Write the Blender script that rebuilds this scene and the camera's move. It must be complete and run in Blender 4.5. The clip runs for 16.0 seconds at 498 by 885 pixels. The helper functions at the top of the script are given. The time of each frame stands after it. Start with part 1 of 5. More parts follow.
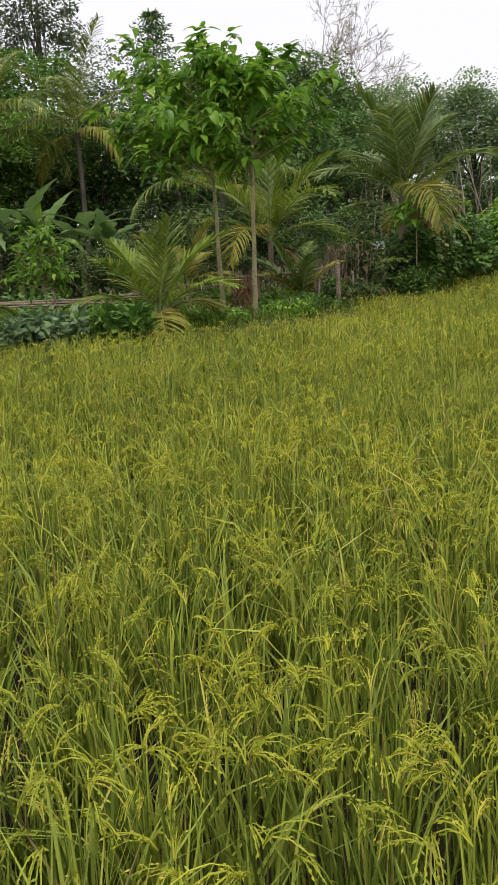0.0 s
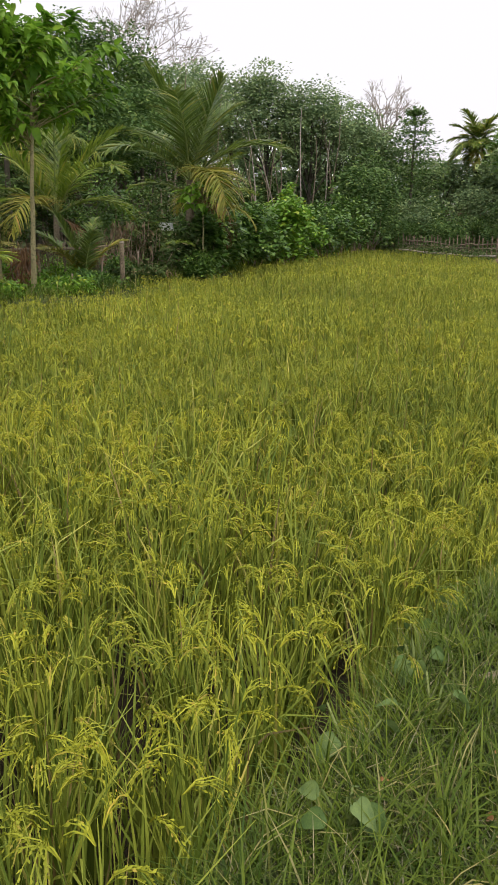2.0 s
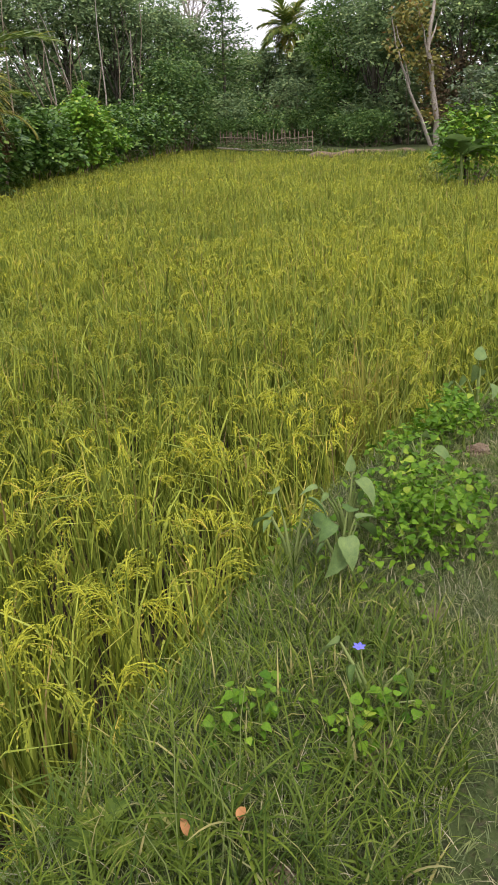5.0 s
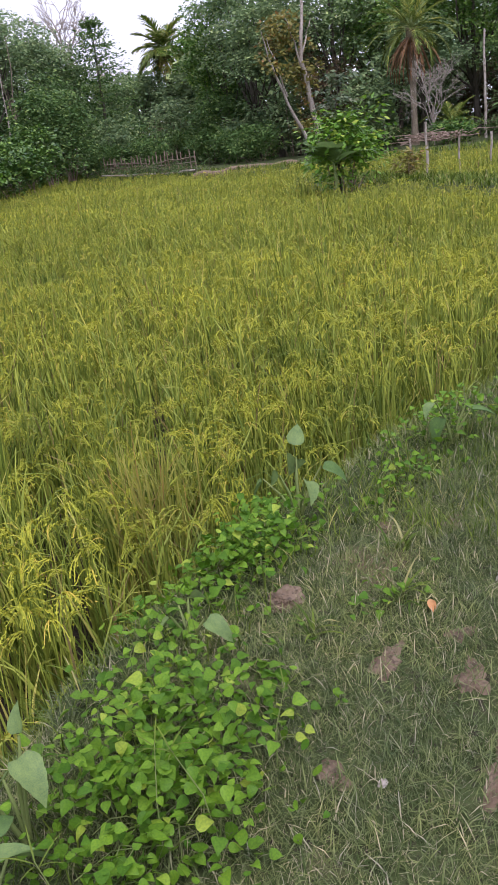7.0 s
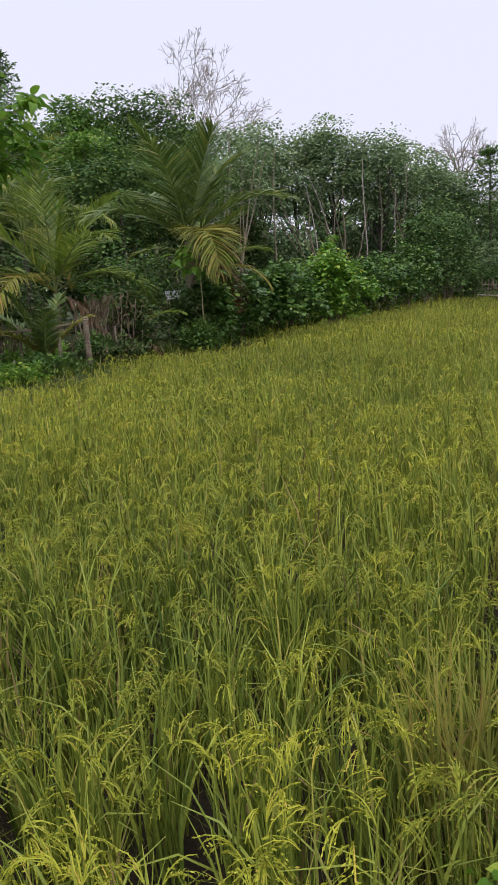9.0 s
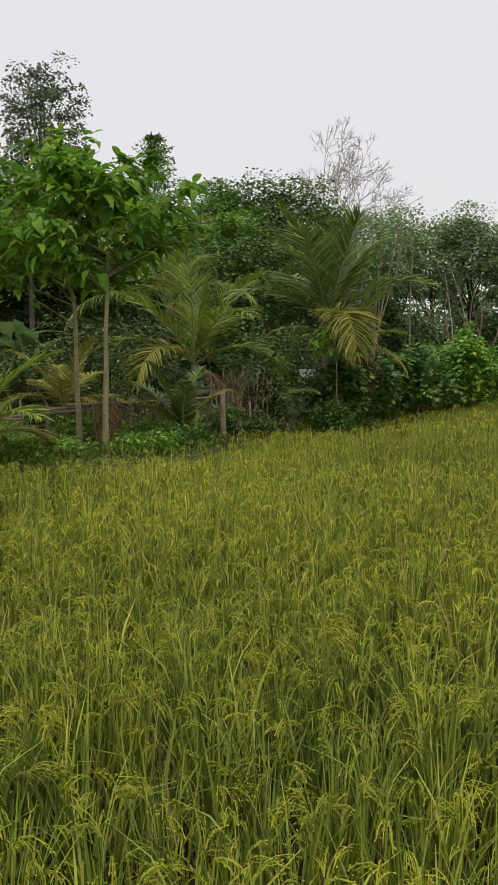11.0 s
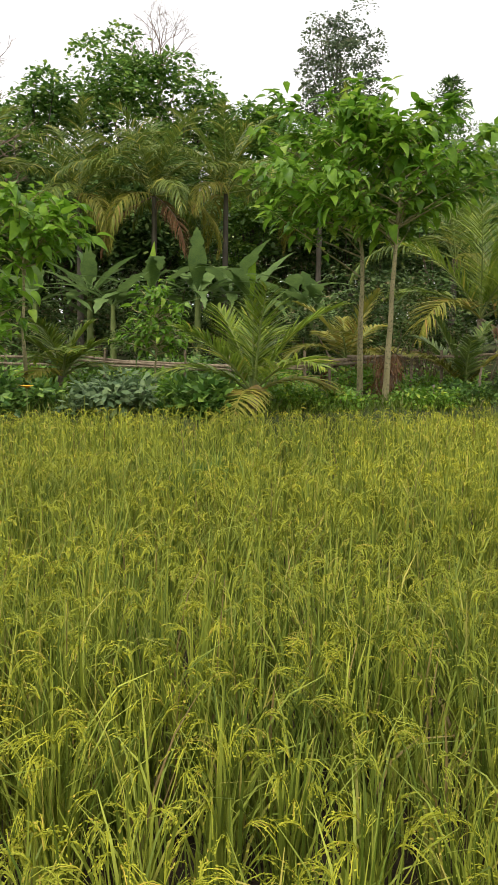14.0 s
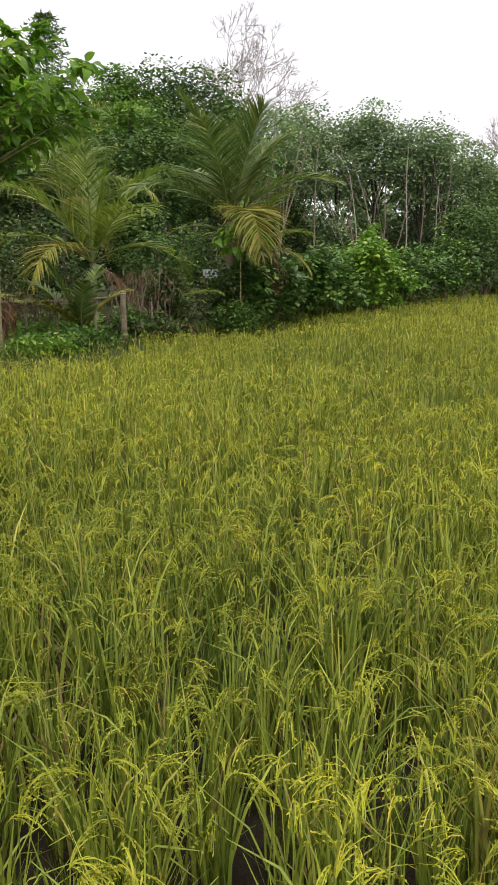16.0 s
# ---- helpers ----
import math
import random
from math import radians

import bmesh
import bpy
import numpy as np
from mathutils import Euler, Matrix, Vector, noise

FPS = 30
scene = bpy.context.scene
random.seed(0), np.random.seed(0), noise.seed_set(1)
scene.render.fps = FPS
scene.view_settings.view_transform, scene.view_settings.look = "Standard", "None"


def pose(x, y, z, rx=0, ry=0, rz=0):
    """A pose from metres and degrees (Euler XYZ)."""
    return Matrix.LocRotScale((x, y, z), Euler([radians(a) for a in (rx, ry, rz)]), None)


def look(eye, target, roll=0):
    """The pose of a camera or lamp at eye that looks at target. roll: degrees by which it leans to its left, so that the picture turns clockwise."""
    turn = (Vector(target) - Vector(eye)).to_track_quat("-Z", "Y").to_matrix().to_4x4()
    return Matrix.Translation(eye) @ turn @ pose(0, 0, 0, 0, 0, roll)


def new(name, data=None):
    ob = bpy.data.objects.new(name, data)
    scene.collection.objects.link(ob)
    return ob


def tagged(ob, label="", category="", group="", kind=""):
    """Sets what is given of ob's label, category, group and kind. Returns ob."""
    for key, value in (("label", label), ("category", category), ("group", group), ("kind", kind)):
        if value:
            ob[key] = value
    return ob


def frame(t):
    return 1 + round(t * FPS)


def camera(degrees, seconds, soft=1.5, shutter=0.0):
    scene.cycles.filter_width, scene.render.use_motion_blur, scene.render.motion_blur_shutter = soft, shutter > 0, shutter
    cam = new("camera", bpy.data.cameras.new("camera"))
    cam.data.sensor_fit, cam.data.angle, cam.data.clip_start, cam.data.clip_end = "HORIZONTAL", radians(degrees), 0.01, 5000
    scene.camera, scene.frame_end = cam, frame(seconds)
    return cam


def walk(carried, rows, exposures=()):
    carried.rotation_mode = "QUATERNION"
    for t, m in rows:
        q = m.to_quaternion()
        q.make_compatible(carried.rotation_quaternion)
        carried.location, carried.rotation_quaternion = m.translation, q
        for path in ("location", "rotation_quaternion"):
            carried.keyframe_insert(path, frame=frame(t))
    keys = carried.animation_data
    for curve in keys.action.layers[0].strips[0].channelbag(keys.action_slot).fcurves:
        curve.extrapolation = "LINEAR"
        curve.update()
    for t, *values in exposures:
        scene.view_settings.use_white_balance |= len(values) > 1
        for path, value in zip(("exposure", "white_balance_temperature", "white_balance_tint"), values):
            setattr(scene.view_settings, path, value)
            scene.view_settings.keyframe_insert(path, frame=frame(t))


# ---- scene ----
cam = camera(34.0, 16.0, 1.15)

PATH = [
    (0.0, pose(0.811, 0.781, 1.354, 77.15, 3.25, -14.83)),
    (0.5, pose(0.793, 0.768, 1.351, 77.84, 2.07, -14.30)),
    (1.0, pose(0.779, 0.753, 1.349, 78.51, 1.22, -14.62)),
    (1.5, pose(0.929, 0.715, 1.383, 78.48, 0.85, -14.76)),
    (2.0, pose(1.109, 0.686, 1.394, 75.42, -1.01, -28.54)),
    (2.5, pose(1.278, 0.807, 1.404, 72.85, -1.56, -32.95)),
    (3.0, pose(1.534, 0.881, 1.380, 71.70, 0.68, -32.47)),
    (3.5, pose(1.852, 0.985, 1.437, 71.08, 3.38, -28.74)),
    (4.0, pose(2.115, 1.170, 1.468, 69.00, -0.29, -35.42)),
    (4.2, pose(2.227, 1.221, 1.479, 68.83, -0.32, -36.62)),
    (6.3, pose(3.820, 1.811, 1.371, 69.30, 6.43, -43.12)),
    (6.5, pose(3.932, 1.844, 1.374, 69.46, 7.10, -42.70)),
    (7.0, pose(4.245, 1.941, 1.365, 69.67, 6.58, -47.07)),
    (7.5, pose(4.509, 2.034, 1.321, 70.46, 8.68, -48.48)),
    (8.0, pose(4.686, 2.194, 1.345, 73.10, 10.51, -36.91)),
    (8.5, pose(4.724, 2.399, 1.372, 76.38, 5.35, -32.24)),
    (8.7, pose(4.746, 2.485, 1.370, 77.53, 4.71, -26.69)),
    (10.8, pose(4.577, 2.608, 1.521, 84.91, 1.43, -13.16)),
    (11.0, pose(4.569, 2.620, 1.513, 85.05, 0.33, -12.84)),
    (11.5, pose(4.548, 2.620, 1.516, 84.64, -0.57, -6.41)),
    (12.0, pose(4.531, 2.613, 1.514, 84.51, -0.15, -0.03)),
    (12.5, pose(4.518, 2.610, 1.509, 84.47, -1.00, 2.95)),
    (13.0, pose(4.510, 2.607, 1.510, 83.52, -1.15, 4.34)),
    (13.5, pose(4.504, 2.609, 1.508, 82.51, -0.97, 5.37)),
    (14.0, pose(4.487, 2.603, 1.505, 81.71, -0.94, 6.50)),
    (14.5, pose(4.489, 2.609, 1.496, 81.13, -1.75, 7.46)),
    (15.0, pose(4.499, 2.615, 1.496, 80.62, -2.60, 6.56)),
    (15.5, pose(4.570, 2.657, 1.482, 79.33, -1.09, -5.40)),
    (16.0, pose(4.645, 2.784, 1.430, 78.40, -0.11, -19.49)),
]
walk(cam, PATH, [(0.0, 0.05, 6450, 12), (1.5, 0.05, 6500, 14), (3.0, 0.25, 6600, 12), (4.0, 0.45, 6600, 10), (5.2, 0.35, 6300, 18), (6.5, 0.32, 5750, 26), (8.0, 0.19, 5750, 26), (8.5, -0.05, 5800, 23), (11.0, -0.27, 6600, 9), (11.5, -0.09, 6650, 9), (12.0, 0.01, 6750, 9), (13.0, 0.19, 6800, 10), (14.5, 0.35, 6800, 10), (15.5, 0.41, 6750, 10), (16.0, 0.17, 6500, 13)])

# ---- sky and sun: a bright hazy overcast ----
world = bpy.data.worlds.new("overcast_sky")
scene.world = world
world.use_nodes = True
wn, wl = world.node_tree.nodes, world.node_tree.links
sky = wn.new("ShaderNodeTexSky")
sky.sky_type, sky.sun_disc = "NISHITA", False
sky.sun_elevation, sky.sun_rotation = radians(66), radians(200)
sky.dust_density, sky.air_density = 6.0, 1.5
haze = wn.new("ShaderNodeMix")
haze.data_type = "RGBA"
haze.inputs[0].default_value = 0.88
haze.inputs[7].default_value = (10.5, 10.4, 10.9, 1)
wl.new(sky.outputs[0], haze.inputs[6])
wl.new(haze.outputs[2], wn["Background"].inputs[0])
wn["Background"].inputs[1].default_value = 0.1

sun = new("sun", bpy.data.lights.new("sun", "SUN"))
sun.data.energy, sun.data.angle, sun.data.color = 1.8, radians(25), (1.0, 0.96, 0.9)
sun.matrix_world = look((0, 0, 30), (13.4 * math.sin(radians(20)), 13.4 * math.cos(radians(20)), 0))

rng = np.random.default_rng(11)


# ---- materials ----
def nodes_of(name):
    m = bpy.data.materials.new(name)
    m.use_nodes = True
    t = m.node_tree
    return m, t.nodes, t.links, t.nodes["Principled BSDF"]


def ramp_mix(n, l, fac, a, b):
    mix = n.new("ShaderNodeMix")
    mix.data_type = "RGBA"
    if hasattr(fac, "links"):
        l.new(fac, mix.inputs[0])
    else:
        mix.inputs[0].default_value = fac
    for k, c in ((6, a), (7, b)):
        if hasattr(c, "links"):
            l.new(c, mix.inputs[k])
        else:
            mix.inputs[k].default_value = (*c, 1)
    return mix.outputs[2]


def noise_fac(n, l, scale, lo=0.35, hi=0.65, detail=3.0, coord="Object", stretch=None):
    tc = n.new("ShaderNodeTexCoord")
    src = tc.outputs[coord]
    if stretch:
        mp = n.new("ShaderNodeMapping")
        mp.inputs["Scale"].default_value = stretch
        l.new(src, mp.inputs[0])
        src = mp.outputs[0]
    nz = n.new("ShaderNodeTexNoise")
    nz.inputs["Scale"].default_value, nz.inputs["Detail"].default_value = scale, detail
    l.new(src, nz.inputs["Vector"])
    mr = n.new("ShaderNodeMapRange")
    mr.inputs[1].default_value, mr.inputs[2].default_value = lo, hi
    l.new(nz.outputs[0], mr.inputs[0])
    return mr.outputs[0]


def foliage(name, c1, c2, c3=None, trans=0.3, rough=0.45, scale=0.6, single=False, share=0.12):
    """Leaves: colour runs from c1 to c2 leaf by leaf, a share of them c3, with patches over the whole plant."""
    m, n, l, b = nodes_of(name)
    if single:
        r = n.new("ShaderNodeObjectInfo").outputs["Random"]
    else:
        r = n.new("ShaderNodeNewGeometry").outputs["Random Per Island"]
    col = ramp_mix(n, l, r, c1, c2)
    if c3:
        big = n.new("ShaderNodeMapRange")
        big.inputs[1].default_value, big.inputs[2].default_value = 1.0 - share, 1.0 - share + 0.04
        l.new(r, big.inputs[0])
        col = ramp_mix(n, l, big.outputs[0], col, c3)
    patch = noise_fac(n, l, scale, 0.3, 0.7)
    dark = n.new("ShaderNodeMix")
    dark.data_type, dark.blend_type = "RGBA", "MULTIPLY"
    dark.inputs[0].default_value = 1.0
    l.new(col, dark.inputs[6])
    l.new(ramp_mix(n, l, patch, (0.74, 0.78, 0.8), (1.18, 1.14, 1.05)), dark.inputs[7])
    fine = n.new("ShaderNodeMix")
    fine.data_type, fine.blend_type = "RGBA", "MULTIPLY"
    fine.inputs[0].default_value = 1.0
    l.new(dark.outputs[2], fine.inputs[6])
    l.new(ramp_mix(n, l, noise_fac(n, l, scale * 11.0, 0.35, 0.65), (0.80, 0.85, 0.92), (1.16, 1.12, 1.0)), fine.inputs[7])
    col = fine.outputs[2]
    l.new(col, b.inputs["Base Color"])
    b.inputs["Roughness"].default_value = rough
    b.inputs["Specular IOR Level"].default_value = 0.35 if rough < 0.5 else 0.18
    tr = n.new("ShaderNodeBsdfTranslucent")
    l.new(col, tr.inputs[0])
    mx = n.new("ShaderNodeMixShader")
    mx.inputs[0].default_value = trans
    l.new(b.outputs[0], mx.inputs[1])
    l.new(tr.outputs[0], mx.inputs[2])
    l.new(mx.outputs[0], n["Material Output"].inputs[0])
    return m


def solid(name, c1, c2, scale=8.0, rough=0.85, bump=0.3, stretch=None, c3=None):
    """Bark, bamboo, stone, soil: two colours in patches, a finer third, and a bumpy surface."""
    m, n, l, b = nodes_of(name)
    f = noise_fac(n, l, scale, stretch=stretch)
    col = ramp_mix(n, l, f, c1, c2)
    if c3:
        col = ramp_mix(n, l, noise_fac(n, l, scale * 3.7, 0.52, 0.66, 5.0), col, c3)
    l.new(col, b.inputs["Base Color"])
    b.inputs["Roughness"].default_value = rough
    b.inputs["Specular IOR Level"].default_value = 0.25
    bp = n.new("ShaderNodeBump")
    bp.inputs["Strength"].default_value, bp.inputs["Distance"].default_value = bump, 0.02
    l.new(noise_fac(n, l, scale * 4, 0.2, 0.8, 6.0, stretch=stretch), bp.inputs["Height"])
    l.new(bp.outputs[0], b.inputs["Normal"])
    return m


M = {
    "rice_leaf": foliage("rice_leaf", (0.106, 0.162, 0.022), (0.415, 0.463, 0.073), (0.50, 0.45, 0.11), 0.085, 0.5, 0.22, share=0.07),
    "rice_ear": foliage("rice_ear", (0.265, 0.298, 0.024), (0.430, 0.438, 0.044), (0.49, 0.38, 0.07), 0.11, 0.6, 0.22, share=0.08),
    "rice_dry": foliage("rice_dry", (0.22, 0.16, 0.07), (0.36, 0.28, 0.11), None, 0.2, 0.7, 1.0),
    "turf": foliage("turf", (0.060, 0.092, 0.024), (0.27, 0.31, 0.125), (0.42, 0.38, 0.25), 0.2, 0.7, 1.6, share=0.14),
    "tall_grass": foliage("tall_grass", (0.050, 0.095, 0.010), (0.190, 0.252, 0.032), (0.36, 0.33, 0.13), 0.2, 0.6, 1.5, share=0.09),
    "vine_leaf": foliage("vine_leaf", (0.065, 0.165, 0.010), (0.195, 0.35, 0.025), (0.32, 0.42, 0.05), 0.3, 0.5, 9.0, True, 0.08),
    "taro_leaf": foliage("taro_leaf", (0.100, 0.180, 0.050), (0.20, 0.285, 0.100), None, 0.25, 0.5, 14.0, True),
    "teak_leaf": foliage("teak_leaf", (0.11, 0.26, 0.022), (0.32, 0.53, 0.055), (0.42, 0.58, 0.09), 0.45, 0.38, 0.8, True, 0.14),
    "teak_crown": foliage("teak_crown", (0.10, 0.24, 0.022), (0.26, 0.45, 0.05), (0.36, 0.52, 0.07), 0.45, 0.42, 0.8),
    "palm_green": foliage("palm_green", (0.14, 0.24, 0.03), (0.33, 0.41, 0.06), (0.48, 0.45, 0.08), 0.34, 0.4, 0.7, share=0.12),
    "palm_deep": foliage("palm_deep", (0.10, 0.175, 0.035), (0.24, 0.32, 0.07), (0.38, 0.38, 0.09), 0.3, 0.4, 0.7, share=0.10),
    "palm_yellow": foliage("palm_yellow", (0.24, 0.27, 0.045), (0.42, 0.38, 0.09), (0.42, 0.29, 0.09), 0.32, 0.5, 0.7, share=0.15),
    "palm_dry": foliage("palm_dry", (0.20, 0.11, 0.055), (0.34, 0.19, 0.10), None, 0.2, 0.7, 1.5),
    "palm_far": foliage("palm_far", (0.105, 0.170, 0.030), (0.29, 0.355, 0.065), (0.54, 0.50, 0.12), 0.3, 0.42, 0.5, share=0.18),
    "banana": foliage("banana", (0.10, 0.19, 0.055), (0.215, 0.315, 0.105), None, 0.35, 0.42, 2.0),
    "banana_new": foliage("banana_new", (0.24, 0.40, 0.03), (0.32, 0.48, 0.05), None, 0.4, 0.38, 2.0),
    "shrub": foliage("shrub", (0.050, 0.130, 0.024), (0.155, 0.275, 0.050), (0.255, 0.385, 0.075), 0.25, 0.42, 0.9),
    "shrub_grey": foliage("shrub_grey", (0.098, 0.168, 0.077), (0.210, 0.294, 0.140), None, 0.25, 0.5, 1.5),
    "shrub_bright": foliage("shrub_bright", (0.105, 0.245, 0.026), (0.25, 0.44, 0.05), (0.42, 0.52, 0.07), 0.28, 0.42, 1.0),
    "undergrowth": foliage("undergrowth", (0.045, 0.085, 0.027), (0.125, 0.18, 0.05), (0.23, 0.20, 0.10), 0.2, 0.7, 0.8),
    "wood_dark": foliage("wood_dark", (0.06, 0.130, 0.038), (0.17, 0.275, 0.075), (0.28, 0.38, 0.11), 0.27, 0.6, 0.35),
    "wood_green": foliage("wood_green", (0.07, 0.168, 0.032), (0.225, 0.375, 0.075), (0.35, 0.48, 0.11), 0.28, 0.6, 0.35),
    "wood_light": foliage("wood_light", (0.119, 0.252, 0.042), (0.252, 0.406, 0.070), (0.364, 0.476, 0.098), 0.35, 0.5, 0.35),
    "wood_grey": foliage("wood_grey", (0.119, 0.168, 0.098), (0.217, 0.273, 0.161), (0.294, 0.308, 0.210), 0.3, 0.55, 0.3),
    # distance haze is painted into this pale, greyed leaf colour
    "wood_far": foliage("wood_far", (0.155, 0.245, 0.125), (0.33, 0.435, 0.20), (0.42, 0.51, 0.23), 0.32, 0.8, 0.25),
    "wood_yellow": foliage("wood_yellow", (0.20, 0.20, 0.05), (0.32, 0.28, 0.08), (0.34, 0.20, 0.07), 0.3, 0.5, 0.6),
    "wood_rust": foliage("wood_rust", (0.13, 0.10, 0.06), (0.21, 0.15, 0.09), (0.12, 0.15, 0.06), 0.3, 0.6, 0.5),
    "bark": solid("bark", (0.19, 0.15, 0.10), (0.32, 0.27, 0.19), 6.0, stretch=(1, 1, 0.25), c3=(0.12, 0.10, 0.07)),
    "bark_dark": solid("bark_dark", (0.07, 0.06, 0.045), (0.15, 0.13, 0.10), 4.0, stretch=(1, 1, 0.25)),
    "bark_pale": solid("bark_pale", (0.34, 0.29, 0.24), (0.50, 0.44, 0.38), 3.0, stretch=(1, 1, 0.3), c3=(0.22, 0.19, 0.14)),
    "teak_bark": solid("teak_bark", (0.27, 0.24, 0.12), (0.42, 0.36, 0.20), 7.0, stretch=(1, 1, 0.3), c3=(0.18, 0.17, 0.09)),
    "green_stem": solid("green_stem", (0.16, 0.22, 0.06), (0.26, 0.30, 0.10), 9.0, 0.6, 0.15, stretch=(1, 1, 0.3)),
    "bamboo": solid("bamboo", (0.17, 0.13, 0.085), (0.33, 0.265, 0.18), 9.0, stretch=(1, 1, 0.4), c3=(0.10, 0.08, 0.055)),
    "bamboo_yellow": solid("bamboo_yellow", (0.40, 0.39, 0.11), (0.58, 0.52, 0.19), 8.0, stretch=(1, 1, 0.3), c3=(0.27, 0.25, 0.10)),
    "twig": solid("twig", (0.20, 0.14, 0.10), (0.34, 0.26, 0.20), 5.0),
    "clod": solid("clod", (0.150, 0.105, 0.066), (0.26, 0.195, 0.130), 14.0, 0.95, 0.8, c3=(0.11, 0.08, 0.055)),
    "pale_stone": solid("pale_stone", (0.44, 0.37, 0.26), (0.62, 0.54, 0.40), 16.0, 0.85, 0.5, c3=(0.30, 0.19, 0.16)),
    "white_stone": solid("white_stone", (0.36, 0.31, 0.26), (0.52, 0.47, 0.42), 16.0, 0.85, 0.5),
    "orange_leaf": solid("orange_leaf", (0.38, 0.17, 0.06), (0.52, 0.28, 0.11), 20.0, 0.6, 0.2),
    "sheet_metal": solid("sheet_metal", (0.55, 0.56, 0.56), (0.70, 0.71, 0.70), 3.0, 0.5, 0.1),
    "blue_petal": solid("blue_petal", (0.12, 0.13, 0.62), (0.20, 0.20, 0.75), 40.0, 0.6, 0.1),
    "orange_petal": solid("orange_petal", (0.70, 0.30, 0.02), (0.80, 0.42, 0.04), 30.0, 0.6, 0.1),
}


def ground_material():
    """Field mud, turf and trodden soil, laid out by place: x, y in metres."""
    m, n, l, b = nodes_of("earth_and_turf")
    soil = ramp_mix(n, l, noise_fac(n, l, 2.6, 0.4, 0.62, 5.0), (0.17, 0.105, 0.07), (0.30, 0.22, 0.15))
    turf = ramp_mix(n, l, noise_fac(n, l, 9.0, 0.3, 0.7, 5.0), (0.034, 0.050, 0.014), (0.075, 0.100, 0.034))
    top = ramp_mix(n, l, noise_fac(n, l, 1.9, 0.63, 0.74, 6.0), turf, soil)
    top = ramp_mix(n, l, noise_fac(n, l, 55.0, 0.52, 0.66, 6.0), top, (0.080, 0.085, 0.036))
    top = ramp_mix(n, l, noise_fac(n, l, 33.0, 0.55, 0.7, 6.0), top, (0.05, 0.045, 0.03))
    mud = ramp_mix(n, l, noise_fac(n, l, 3.0, 0.3, 0.7, 5.0), (0.020, 0.016, 0.010), (0.048, 0.037, 0.022))
    geo = n.new("ShaderNodeNewGeometry")
    sep = n.new("ShaderNodeSeparateXYZ")
    l.new(geo.outputs["Position"], sep.inputs[0])
    mr = n.new("ShaderNodeMapRange")
    mr.inputs[1].default_value, mr.inputs[2].default_value = -0.42, -0.22
    l.new(sep.outputs[2], mr.inputs[0])
    l.new(ramp_mix(n, l, mr.outputs[0], mud, top), b.inputs["Base Color"])
    b.inputs["Roughness"].default_value = 0.95
    b.inputs["Specular IOR Level"].default_value = 0.15
    bp = n.new("ShaderNodeBump")
    bp.inputs["Strength"].default_value, bp.inputs["Distance"].default_value = 0.7, 0.03
    l.new(noise_fac(n, l, 28.0, 0.2, 0.8, 6.0), bp.inputs["Height"])
    l.new(bp.outputs[0], b.inputs["Normal"])
    return m


# ---- mesh tools ----
class Buf:
    """Gathers vertices and faces of one mesh, then makes it in one go."""

    def __init__(self):
        self.v, self.f, self.n = [], [], 0

    def add(self, verts, faces, mat=0):
        verts, faces = np.asarray(verts, float).reshape(-1, 3), np.asarray(faces, int)
        self.v.append(verts)
        self.f.append((faces + self.n, mat))
        self.n += len(verts)
        return self

    def mesh(self, name, mats, smooth=False):
        me = bpy.data.meshes.new(name)
        v = np.concatenate(self.v)
        me.vertices.add(len(v))
        me.vertices.foreach_set("co", v.astype(np.float32).ravel())
        loops = np.concatenate([f.ravel() for f, _ in self.f])
        sizes = np.concatenate([np.full(len(f), f.shape[1]) for f, _ in self.f])
        idx = np.concatenate([np.full(len(f), k) for f, k in self.f])
        starts = np.concatenate([[0], np.cumsum(sizes)[:-1]])
        me.loops.add(len(loops))
        me.loops.foreach_set("vertex_index", loops.astype(np.int32))
        me.polygons.add(len(sizes))
        me.polygons.foreach_set("loop_start", starts.astype(np.int32))
        me.polygons.foreach_set("material_index", idx.astype(np.int32))
        for k in mats:
            me.materials.append(M[k])
        if smooth:
            me.polygons.foreach_set("use_smooth", np.ones(len(sizes), bool))
        me.update(calc_edges=True)
        return me


def part(name, buf, mats, parent=None, label="", smooth=False):
    ob = new(name, buf.mesh(name, mats if isinstance(mats, (list, tuple)) else [mats], smooth))
    if parent is not None:
        ob.parent = parent
    if label:
        ob["label"] = label
    return ob


def thing(name, x, y, z, label, category, group=""):
    ob = new(name)
    ob.empty_display_size = 0.2
    ob.location = (x, y, z)
    return tagged(ob, label, category, group)


def blade_shape(k):
    return np.minimum(1.0, 0.45 + 2.2 * k) * np.clip(1.02 - k, 0, 1) ** 0.55


def leaf_shape(k):
    return np.clip(np.sin(np.pi * np.clip(k, 0, 1) ** 0.75), 0.02, 1)


def heart_shape(k):
    return np.clip(np.sin(np.pi * np.clip(k * 0.97 + 0.03, 0, 1) ** 0.52), 0.03, 1)


def arrow_shape(k):
    return np.clip(np.sin(np.pi * np.clip(k * 0.95 + 0.05, 0, 1) ** 0.5), 0.03, 1) ** 0.92


